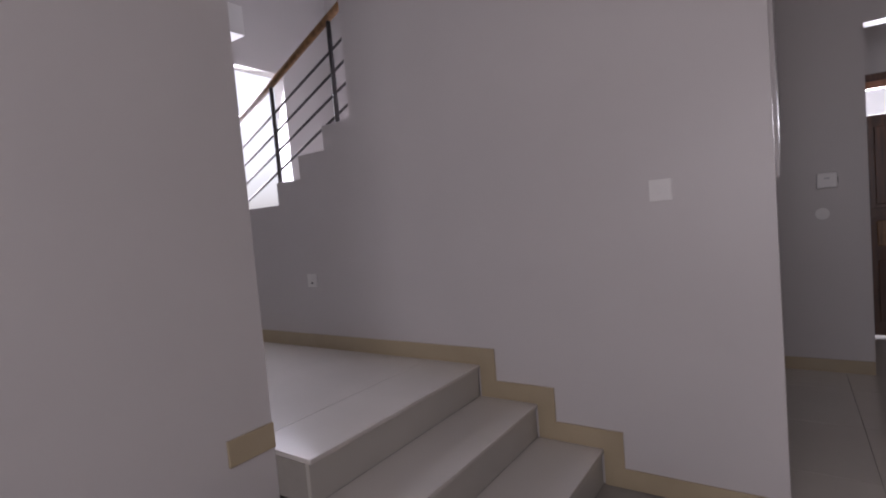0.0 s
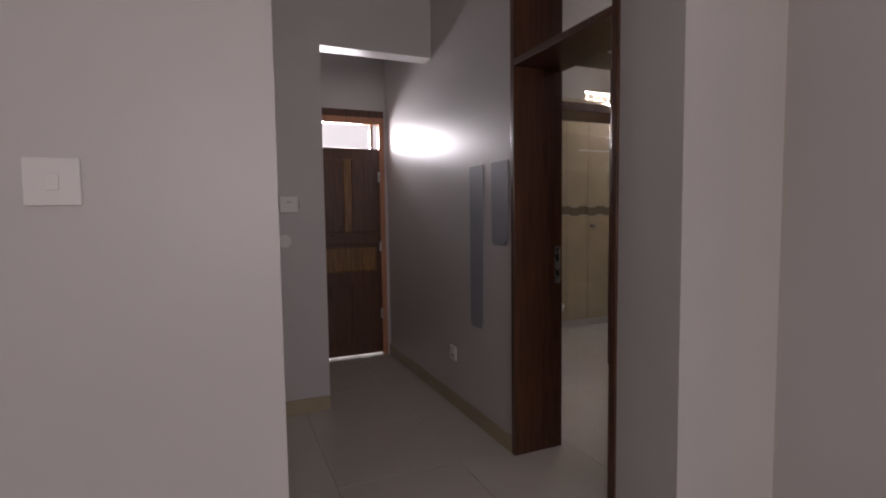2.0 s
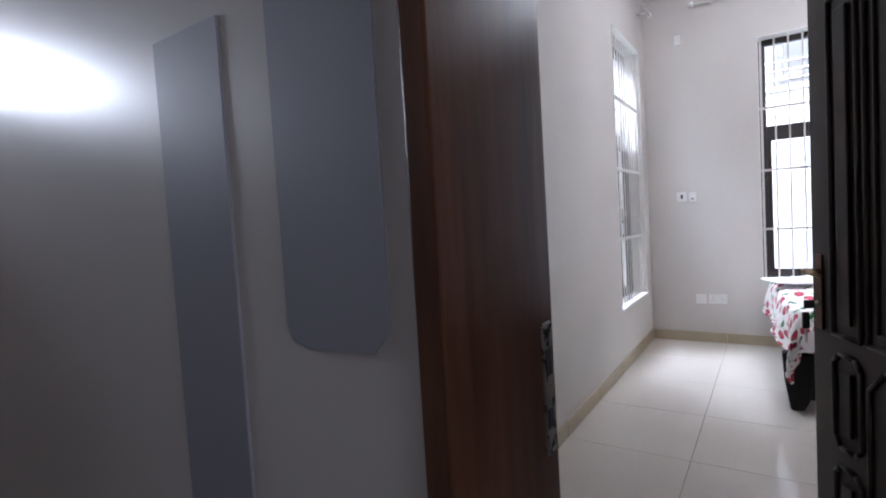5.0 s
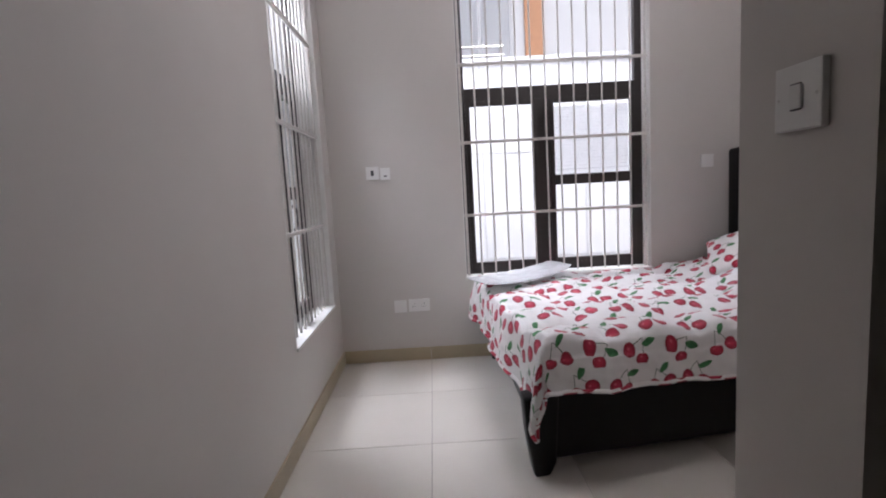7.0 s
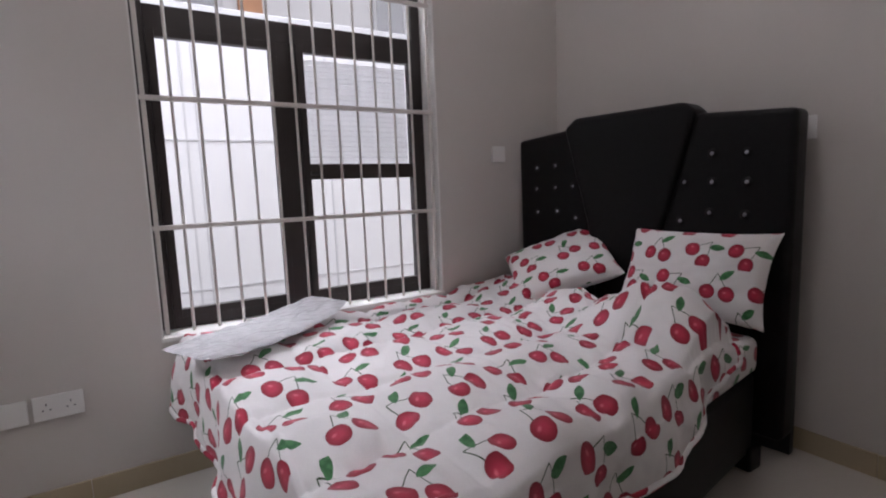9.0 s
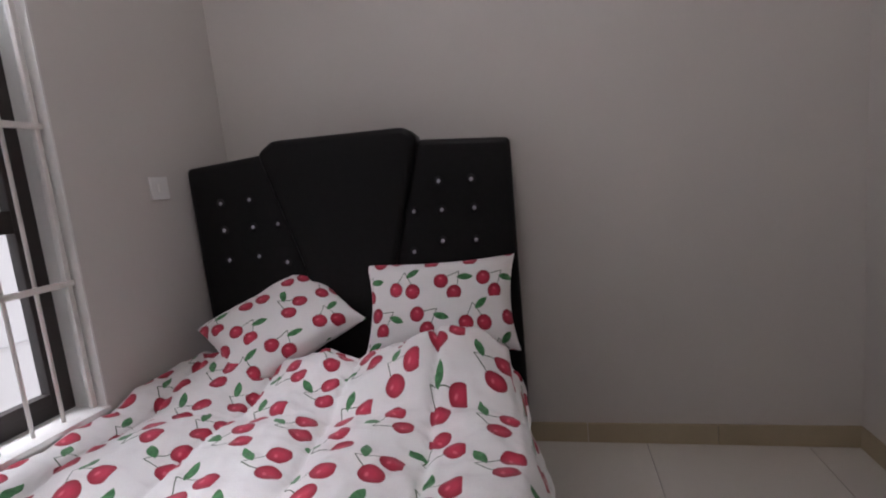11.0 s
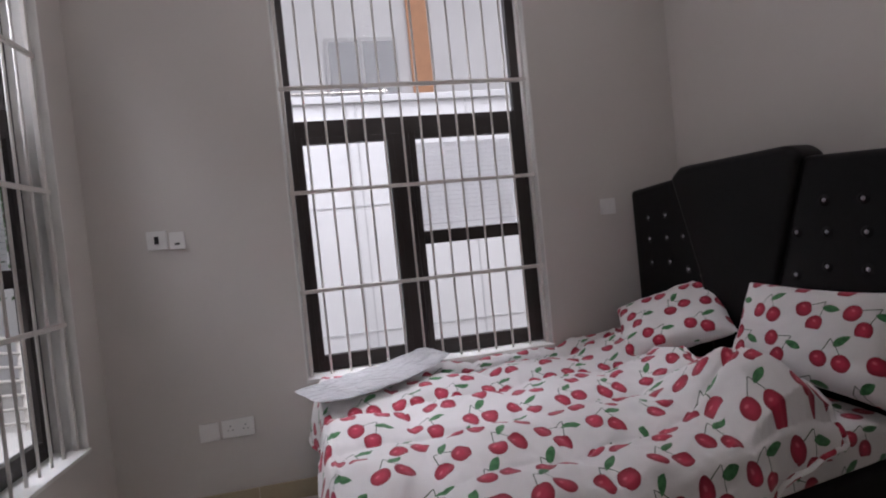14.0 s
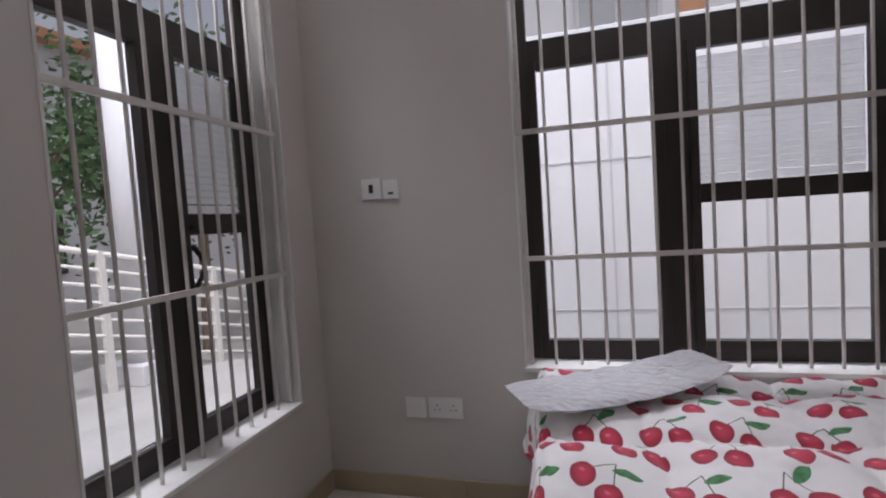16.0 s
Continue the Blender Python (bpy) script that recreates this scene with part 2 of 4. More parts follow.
    for cx, cy, r in ((-0.047, -0.026, 0.034), (0.036, -0.046, 0.035)):
        d = dist(cx, cy, 1.0, 0.94, 0.3)
        red = n.mix(n.ramp(d, 0.010, r), (0.52, 0.020, 0.060), (0.27, 0.004, 0.022))
        red = n.mix(n.ramp(dist(cx - 0.008, cy + 0.009, 1, 1.5), 0.011, 0.003), red, (0.70, 0.13, 0.18))
        out = n.mix(inside(d, r), out, red)
    n.color(out)
    n.b.inputs["Sheen Weight"].default_value = 0.2
    n.bump(n.m("ADD", n.noise(900, 2), n.m("MULTIPLY", n.noise(25, 4), 2.0)), 0.15, 0.003)
    return n.mat


CLOTH = cherry_cloth("cherry_print_cotton")

# ---------------------------------------------------------------- mesh helpers


def part(name, bm, mat, parent=None, label="", smooth=False):
    """Links a bmesh as one mesh object, under a thing or a part."""
    me = bpy.data.meshes.new(name)
    bm.normal_update()
    if smooth:
        for f in bm.faces:
            f.smooth = True
    bm.to_mesh(me)
    bm.free()
    me.materials.append(mat)
    ob = new(name, me)
    if parent:
        ob.parent = parent
    if label:
        tagged(ob, label)
    return ob


def thing(name, label, category, group="", at=(0, 0, 0), turn=0.0):
    ob = new(name)
    ob.matrix_basis = pose(*at, 0, 0, turn)
    ob.empty_display_size = 0.1
    return tagged(ob, label, category, group)


def add_box(bm, x0, x1, y0, y1, z0, z1, bevel=0.0, seg=2):
    made = bmesh.ops.create_cube(bm, size=1, matrix=Matrix.LocRotScale(
        ((x0 + x1) / 2, (y0 + y1) / 2, (z0 + z1) / 2), None, (abs(x1 - x0), abs(y1 - y0), abs(z1 - z0))))
    if bevel:
        edges = list({e for v in made["verts"] for e in v.link_edges})
        bmesh.ops.bevel(bm, geom=edges, offset=bevel, segments=seg, profile=0.6, affect="EDGES")
    return bm


def box(x0, x1, y0, y1, z0, z1, bevel=0.0, seg=2):
    return add_box(bmesh.new(), x0, x1, y0, y1, z0, z1, bevel, seg)


def rod(p, q, r, n=12, bm=None, r2=None):
    """A round bar from p to q."""
    bm = bm or bmesh.new()
    p, q = Vector(p), Vector(q)
    m = Matrix.Translation((p + q) / 2) @ (q - p).to_track_quat("Z", "Y").to_matrix().to_4x4()
    bmesh.ops.create_cone(bm, cap_ends=True, segments=n, radius1=r, radius2=r if r2 is None else r2, depth=(q - p).length, matrix=m)
    return bm


def extrude_poly(points, axis, a, b, bevel=0.0, seg=2):
    """A prism: a flat outline swept along an axis from a to b. The outline is (y, z), (x, z) or (x, y)."""
    bm = bmesh.new()
    put = {"x": lambda u, v, w: (w, u, v), "y": lambda u, v, w: (u, w, v), "z": lambda u, v, w: (u, v, w)}[axis]
    f = bm.faces.new([bm.verts.new(put(u, v, a)) for u, v in points])
    r = bmesh.ops.extrude_face_region(bm, geom=[f])
    d = Vector(put(0, 0, b - a))
    bmesh.ops.translate(bm, vec=d, verts=[g for g in r["geom"] if isinstance(g, bmesh.types.BMVert)])
    bmesh.ops.recalc_face_normals(bm, faces=bm.faces)
    if bevel:
        bmesh.ops.bevel(bm, geom=list(bm.edges), offset=bevel, segments=seg, profile=0.6, affect="EDGES")
    return bm


def holed(along, a, b, t0, t1, z0, z1, holes=()):
    """A wall along x or y from a to b, t0 to t1 across, with openings (from, to, low, high) through it."""
    bm = bmesh.new()

    def put(u0, u1, w0, w1):
        if u1 - u0 > 1e-4 and w1 - w0 > 1e-4:
            if along == "x":
                add_box(bm, u0, u1, t0, t1, w0, w1)
            else:
                add_box(bm, t0, t1, u0, u1, w0, w1)

    u = a
    for h0, h1, l, h in sorted(holes):
        put(u, h0, z0, z1)
        put(h0, h1, z0, l)
        put(h0, h1, h, z1)
        u = h1
    put(u, b, z0, z1)
    bmesh.ops.remove_doubles(bm, verts=bm.verts, dist=1e-5)
    return bm


def structure(name, bm, mat, label, category="wall"):
    return tagged(part(name, bm, mat), label, category, kind="structure")


TOP = 3.3        # ceiling of the rooms
EAST, NORTH, SOUTH = 3.22, 4.30, 1.52
# ---------------------------------------------------------------- large structure
structure("wall_west", holed("y", -0.29, NORTH, -0.20, 0.0, 0, TOP, [(0.02, 1.075, 0, 2.56), (3.12, 4.09, 0.495, 2.78)]), WALL,
          "warm grey painted bedroom wall with tall barred window")
structure("wall_north", holed("x", -0.20, EAST + 0.2, NORTH, NORTH + 0.22, 0, TOP, [(0.948, 2.322, 0.60, 2.75)]), WALL,
          "warm grey painted wall with a tall window over the bed")
structure("wall_east", box(EAST, EAST + 0.2, SOUTH - 0.2, NORTH, 0, TOP), WALL, "plain warm grey wall behind the headboard")
structure("wall_south", box(1.80, EAST, SOUTH - 0.2, SOUTH, 0, TOP), WALL, "plain warm grey wall beside the bedroom entry")
structure("wall_bath_west", holed("y", -0.16, 2.6, -1.80, -1.62, 0, TOP, [(1.81, 2.33, 2.14, 2.68)]), WALL, "bathroom wall with a small high window")
structure("wall_bath_north", box(-1.62, -0.20, 2.45, 2.6, 0, TOP), WALL, "bathroom end wall")
structure("wall_bath_south", box(-1.62, -0.20, -0.16, 0.04, 0, TOP), WALL, "bathroom wall behind the toilet")
structure("ceiling_bedroom", box(-0.2, EAST + 0.2, SOUTH - 0.2, NORTH + 0.22, TOP, TOP + 0.15), CEIL, "white painted bedroom ceiling", "ceiling")
structure("ceiling_entry", box(-1.8, 1.78, -0.575, SOUTH - 0.2, TOP, TOP + 0.15), CEIL, "white painted entry ceiling", "ceiling")
structure("ceiling_bath", box(-1.8, -0.2, SOUTH - 0.2, 2.6, TOP, TOP + 0.15), CEIL, "white bathroom ceiling", "ceiling")
floor = structure("floor", box(-2.0, 6.5, -5.65, NORTH + 0.22, -0.2, -0.006), GROUT, "cream porcelain tile floor with thin joints", "floor")
structure("wall_entry", extrude_poly([(1.60, -0.29), (1.60, 1.25), (1.26, 1.25), (1.26, SOUTH), (1.80, SOUTH), (1.80, -0.06), (1.78, -0.06), (1.78, -0.29)], "z", 0, TOP),
          WALL, "short warm grey wall of the bedroom entry")

# skirting tiles along the walls
SK_H, SK_T = 0.095, 0.012


def skirting(name, label, pieces):
    ob = tagged(new(name), label, "skirting", kind="structure")
    for x0, x1, y0, y1, z0 in pieces:
        n = max(1, round(max(x1 - x0, y1 - y0) / 0.6))
        for k in range(n):
            g = 0.0012
            if x1 - x0 > y1 - y0:
                a, b = x0 + (x1 - x0) * k / n, x0 + (x1 - x0) * (k + 1) / n
                part("skirting_tile", box(a + g, b - g, y0, y1, z0, z0 + SK_H, 0.0015, 1), SKIRT, ob)
            else:
                a, b = y0 + (y1 - y0) * k / n, y0 + (y1 - y0) * (k + 1) / n
                part("skirting_tile", box(x0, x1, a + g, b - g, z0, z0 + SK_H, 0.0015, 1), SKIRT, ob)
    return ob


skirting("baseboard_bedroom", "beige tile skirting round the bedroom floor", [
    (0, SK_T, 1.085, NORTH, 0), (SK_T, EAST, NORTH - SK_T, NORTH, 0), (EAST - SK_T, EAST, SOUTH, NORTH - SK_T, 0),
    (1.26, EAST - SK_T, SOUTH, SOUTH + SK_T, 0), (1.248, 1.26, 1.25, SOUTH, 0)])

# ---------------------------------------------------------------- timber door frames


def door_frame(name, label, along, a, b, t0, t1, beam, top, face=0.06):
    """Posts, head and transom bar of a doorway; `along` is the axis of its width."""
    ob = thing(name, label, "door frame")

    def put(nm, u0, u1, z0, z1, lb=""):
        bm = box(u0, u1, t0, t1, z0, z1, 0.004) if along == "x" else box(t0, t1, u0, u1, z0, z1, 0.004)
        return part(nm, bm, FRAMEWOOD, ob, lb)

    put("post", a, a + face, 0, top)
    put("post", b - face, b, 0, top)
    put("head", a + face, b - face, top - face, top)
    put("transom_bar", a + face, b - face, beam, beam + face)
    return ob


door_frame("bathroom_door_frame", "reddish brown timber frame of the bathroom doorway", "y", 0.02, 1.075, -0.34, 0.014, 2.05, 2.55)

def plate(name, label, category, w, h, mat4, kind="", group=""):
    """A wall plate facing its own +y... built in x-z and stood by mat4; kind picks its front."""
    ob = thing(name, label, category, group)
    body = part("plate", box(-w / 2, w / 2, 0, 0.011, -h / 2, h / 2, 0.0025), PLASTIC, ob)
    if "rocker" in kind:
        part("rocker", box(-0.012, 0.012, 0.011, 0.016, -0.017, 0.017, 0.002), PLASTIC, ob)
    if "red" in kind:
        part("rocker", box(-0.010, 0.010, 0.011, 0.015, -0.019, 0.019, 0.002), BLACK, ob, "dark switch rocker")
        for s in (-1, 1):
            part("screw", rod((s * w * 0.4, 0.009, 0), (s * w * 0.4, 0.0118, 0), 0.0025, 8), STEEL, ob)
    if "socket" in kind:
        for cx in (-0.037, 0.037):
            for dx, dz, w2, h2 in ((0, 0.013, 0.004, 0.008), (-0.011, -0.008, 0.006, 0.004), (0.011, -0.008, 0.006, 0.004)):
                part("pin_hole", box(cx + dx - w2 / 2, cx + dx + w2 / 2, 0.0108, 0.0114, dz - h2 / 2, dz + h2 / 2), BLACK, ob)
            part("rocker", box(cx - 0.006, cx + 0.006, 0.011, 0.0145, 0.024, 0.036, 0.0015), PLASTIC, ob)
    if "usb" in kind:
        part("port", box(-0.012, 0.012, 0.0108, 0.0114, -0.022, -0.012), BLACK, ob)
        part("shutter", box(-0.018, 0.018, 0.011, 0.0135, -0.006, 0.022, 0.001), PLASTIC, ob)
    ob.matrix_basis = mat4
    return ob


def on_north(x, z):
    return pose(x, NORTH, z, 0, 0, 180)


def on_west(y, z, x=0.0):
    return pose(x, y, z, 0, 0, -90)


S = 0.092
plate("isolator_switch", "white wall plate with dark switch and screws", "switch", S, S, on_north(0.307, 1.40), "red")
plate("data_outlet", "small white data outlet beside the isolator", "outlet", 0.07, 0.085, on_north(0.399, 1.392), "usb")
plate("blank_plate", "plain white blank plate beside the socket", "outlet", S, S, on_north(0.447, 0.415))
plate("double_socket", "white double wall socket low on the wall", "socket", 0.155, S, on_north(0.585, 0.418), "socket")
plate("bedside_switch", "plain white switch plate near the headboard", "switch", S, S, on_north(2.735, 1.36), "rocker")
plate("entry_switch", "white light switch in the bedroom entry", "switch", S, S, on_west(1.225, 1.415), "rocker")
plate("entry_switch", "white light switch in the bedroom entry", "switch", S, S, on_west(1.335, 1.42), "rocker")
plate("entry_wall_switch", "white light switch near the open door", "switch", S, S, pose(1.26, 1.37, 1.35, 0, 0, 90), "rocker red")
plate("headboard_socket", "white wall socket behind the headboard", "socket", S, S, pose(EAST, 2.93, 1.36, 0, 0, 90), "usb")

# ---------------------------------------------------------------- bedroom windows


def barred_window(name, label, w, z0, z1, mat4, transom, mull, bars_z, nbars, sash_low, handle=False):
    """Dark frame with a top light and two sashes, inner white burglar bars. Local x along the wall, +y outward, z up."""
    ob = thing(name, label, "window")
    F, D0, D1 = 0.055, 0.135, 0.185
    fr = part("window_frame", box(0, F, D0, D1, z0, z1, 0.003), ALU, ob, "dark bronze aluminium frame")
    part("frame_member", box(w - F, w, D0, D1, z0, z1, 0.003), ALU, fr)
    part("frame_member", box(F, w - F, D0, D1, z0, z0 + F, 0.003), ALU, fr)
    part("frame_member", box(F, w - F, D0, D1, z1 - F, z1, 0.003), ALU, fr)
    part("transom_member", box(F, w - F, D0, D1, transom, transom + 0.095, 0.003), ALU, fr)
    part("mullion", box(mull - 0.045, mull + 0.045, D0, D1, z0 + F, transom, 0.003), ALU, fr)
    for a, b in ((F, mull - 0.045), (mull + 0.045, w - F)):
        sash = part("sash", box(a, a + 0.035, D0 - 0.012, D0 + 0.03, z0 + F, transom, 0.003), ALU, ob, "dark sash frame")
        part("sash_rail", box(b - 0.035, b, D0 - 0.012, D0 + 0.03, z0 + F, transom, 0.003), ALU, sash)
        part("sash_rail", box(a + 0.035, b - 0.035, D0 - 0.012, D0 + 0.03, z0 + F, z0 + F + 0.035, 0.003), ALU, sash)
        part("sash_rail", box(a + 0.035, b - 0.035, D0 - 0.012, D0 + 0.03, transom - 0.035, transom, 0.003), ALU, sash)
        g = part("pane", box(a + 0.035, b - 0.035, D0 + 0.008, D0 + 0.012, z0 + F + 0.035, transom - 0.035), GLASS, sash)
        g.visible_shadow = False
    a, b = mull + 0.045, w - F
    part("mid_rail", box(a + 0.035, b - 0.035, D0 - 0.012, D0 + 0.03, sash_low, sash_low + 0.075, 0.003), ALU, ob, "dark middle rail")
    g = part("top_pane", box(F, w - F, D0 + 0.02, D0 + 0.024, transom + 0.095, z1 - F), GLASS, ob)
    g.visible_shadow = False
    part("window_stay", box(a + 0.03, a + 0.09, D0 - 0.03, D0 - 0.012, sash_low + 0.02, sash_low + 0.035, 0.002), BLACK, ob)
    # screen of fine slats behind the upper half of the opening sash
    sc = part("slatted_screen", box(a + 0.04, b - 0.04, D0 + 0.034, D0 + 0.038, sash_low + 0.08, sash_low + 0.11), BLIND, ob, "white slatted screen")
    n = int((transom - 0.04 - sash_low - 0.11) / 0.026)
    for k in range(n):
        zz = sash_low + 0.115 + k * 0.026
        part("slat", box(a + 0.04, b - 0.04, D0 + 0.032, D0 + 0.040, zz, zz + 0.0245), BLIND, sc)
    # white lining and sill of the opening
    part("window_sill", box(-0.005, w + 0.005, -0.012, D0, z0 - 0.012, z0 + 0.006, 0.003), WHITE, ob, "white painted sill")
    for u0, u1 in ((-0.003, 0.004), (w - 0.004, w + 0.003)):
        part("reveal", box(u0, u1, -0.003, D0, z0, z1), WHITE, ob, "white painted reveal")
    part("reveal", box(0, w, -0.003, D0, z1 - 0.004, z1 + 0.003), WHITE, ob, "white painted reveal")
    gr = part("bar_grille", box(0.012, 0.030, 0.028, 0.046, z0 + 0.01, z1 - 0.01, 0.003), BAR, ob, "white burglar bars")
    part("grille_side", box(w - 0.030, w - 0.012, 0.028, 0.046, z0 + 0.01, z1 - 0.01, 0.003), BAR, gr)
    for z in bars_z:
        part("cross_bar", box(0.006, w - 0.006, 0.022, 0.040, z - 0.010, z + 0.010, 0.002), BAR, gr)
    for k in range(nbars):
        x = 0.021 + (w - 0.042) * (k + 1) / (nbars + 1)
        part("upright_bar", rod((x, 0.046, z0 + 0.008), (x, 0.046, z1 - 0.012), 0.0065, 8), BAR, gr, smooth=True)
    if handle:
        bm = bmesh.new()
        pts = [(mull + 0.06 + 0.03 * math.sin(k / 8 * math.pi), D0 - 0.03 - 0.02 * math.sin(k / 8 * math.pi), 1.06 + 0.15 * k / 8) for k in range(9)]
        for p, q in zip(pts, pts[1:]):
            rod(p, q, 0.009, 10, bm)
        part("window_handle", bm, BLACK, ob, "curved black lever handle", True)
    ob.matrix_basis = mat4
    return ob


barred_window("window_north", "tall dark window with white burglar bars over the bed", 1.374, 0.60, 2.75, pose(0.948, NORTH, 0),
              1.885, 0.632, (1.058, 1.582, 2.128), 12, 1.245)
barred_window("window_west", "tall dark window with white burglar bars", 0.97, 0.495, 2.78, pose(0, 3.12, 0, 0, 0, 90),
              1.90, 0.48, (1.06, 1.645, 2.235), 10, 1.245, True)

# curtain rods
for p, q, nm in (((0.45, NORTH - 0.09, 3.14), (2.9, NORTH - 0.09, 3.14), "n"), ((0.09, 2.6, 3.14), (0.09, 4.2, 3.14), "w")):
    rd = thing("curtain_rod", "white curtain rod on brackets, no curtain", "curtain rod", "curtain rods")
    part("rod", rod(p, q, 0.012), PLASTIC, rd, smooth=True)
    for e in (0.06, 0.94):
        c = Vector(p).lerp(Vector(q), e)
        w = Vector((c.x, NORTH, c.z)) if nm == "n" else Vector((0, c.y, c.z))
        part("bracket", rod(c, w, 0.009), PLASTIC, rd, smooth=True)
    for c in (p, q):
        bm = bmesh.new()
        bmesh.ops.create_uvsphere(bm, u_segments=12, v_segments=8, radius=0.024, matrix=Matrix.Translation(c))
        part("finial", bm, PLASTIC, rd, smooth=True)
lamp = thing("ceiling_lamp", "round white ceiling lamp, lit", "ceiling lamp")
part("lamp_base", rod((1.55, 2.9, TOP - 0.03), (1.55, 2.9, TOP), 0.15, 32), PLASTIC, lamp, smooth=False)
bm = bmesh.new()
bmesh.ops.create_uvsphere(bm, u_segments=28, v_segments=14, radius=0.14, matrix=Matrix.LocRotScale((1.55, 2.9, TOP - 0.03), None, (1, 1, 0.22)))
bmesh.ops.bisect_plane(bm, geom=bm.verts[:] + bm.edges[:] + bm.faces[:], plane_co=(0, 0, TOP - 0.031), plane_no=(0, 0, 1), clear_outer=True)
part("diffuser", bm, GLOW, lamp, "glowing white diffuser", True)
tb = thing("small_wall_box", "small white cable box high on the wall", "wall box")
part("body", box(0.285, 0.335, NORTH - 0.02, NORTH, 2.84, 2.92, 0.004), PLASTIC, tb)

# ---------------------------------------------------------------- hall and stairs, laid out from their own corner
before_hall = set(scene.objects)

structure("wall_passage", holed("x", -2.0, 1.50, -0.21, 0.075, 0, TOP, [(0.425, 1.205, 0, 2.62)]), WALL_HALL,
          "satin grey hall wall with touched-up paint strips")
structure("wall_recess", box(1.52, 6.3, 0.305, 0.5, 0, TOP), WALL_HALL, "grey painted hall wall in a recess")
structure("wall_stair_side", extrude_poly([(-1.50, 0), (-1.50, TOP), (-3.72, TOP), (-3.72, 2.03), (-3.98, 2.03), (-3.98, 1.87),
                                           (-4.24, 1.87), (-4.24, 1.71), (-4.5, 1.71), (-4.5, 1.55), (-5.5, 1.55), (-5.5, 0)], "x", 1.37, 1.52),
          WALL_HALL, "grey wall beside the steps, stepped below the handrail")
structure("wall_stair_end", box(2.73, 6.3, -3.25, -3.10, 0, TOP), WALL_HALL, "grey painted wall beside the hall steps")
structure("wall_thermostat", box(-0.80, -0.655, -2.6, -1.0, 0, TOP), WALL_HALL, "grey hall wall with a thermostat box")
structure("passage_header", box(-0.80, -0.655, -1.0, -0.214, 2.425, TOP), WALL_HALL, "pale header over the back passage opening", "header")
structure("wall_back", holed("y", -1.3, -0.21, -2.0, -1.785, 0, TOP, [(-0.93, -0.235, 0, 2.26)]), WALL_HALL, "grey wall round the back door")
structure("wall_back_side", box(-1.785, -0.80, -1.30, -1.15, 0, TOP), WALL_HALL, "grey side wall of the back passage")
structure("wall_under_stair", box(-0.655, 1.37, -2.75, -2.6, 0, TOP), WALL_HALL, "grey wall closing the space below the stairs")
# Unseen wall; its wide opening is added to let hall light in.
structure("wall_hall_east", holed("y", -3.1, 0.3, 6.3, 6.5, 0, TOP, [(-2.3, -0.4, 0.9, 2.5)]), WALL_HALL, "unseen hall wall with an added opening for light")
structure("wall_stair_back", holed("x", -0.1, 4.2, -5.65, -5.5, 0.0, 5.2, [(0.55, 1.62, 1.2, 2.9)]), WALL_HALL, "stairwell wall with a bright window")
structure("wall_stair_west", box(-0.25, -0.1, -5.5, -2.75, 0, 5.2), WALL_HALL, "far wall of the stairwell")
structure("wall_stair_east", box(4.05, 4.2, -5.5, -3.25, 0, 5.2), WALL_HALL, "side wall of the stair landing")
structure("ceiling_hall", box(-2.0, 6.5, -3.25, -0.21, TOP, TOP + 0.15), CEIL, "white painted hall ceiling", "ceiling")
structure("ceiling_recess", box(1.50, 6.5, -0.21, 0.5, TOP, TOP + 0.15), CEIL, "white painted ceiling of the hall recess", "ceiling")
structure("ceiling_stair", box(-0.25, 4.2, -5.65, -3.25, 5.2, 5.35), CEIL, "white stairwell ceiling", "ceiling")
structure("upper_wall_stair", box(-0.25, 4.2, -3.25, -3.1, TOP, 5.2), CEIL, "upper wall of the stairwell")
structure("landing_slab", extrude_poly([(-4.55, 2.75), (-5.5, 2.75), (-5.5, 2.95), (-4.55, 2.95)], "x", 1.62, 4.05), CEIL,
          "pale underside of the upper landing", "landing")
structure("stair_soffit", extrude_poly([(-0.655, 1.98), (1.37, 1.40), (1.37, 3.25), (-0.655, 3.25)], "y", -2.6, -1.485), WALL_HALL,
          "grey underside of the upper stair flight", "stairs")
skirting("baseboard_hall", "beige tile skirting along the hall walls", [
    (-1.78, 0.42, -0.222, -0.21, 0), (-0.655, -0.643, -2.6, -1.0, 0), (1.52, 1.532, -2.20, -1.50, 0), (1.512, 6.3, 0.288, 0.30, 0),
    (1.21, 1.50, -0.222, -0.21, 0), (1.50, 1.512, -0.222, 0.288, 0), (2.73, 2.92, -3.10, -3.088, 0.54)])

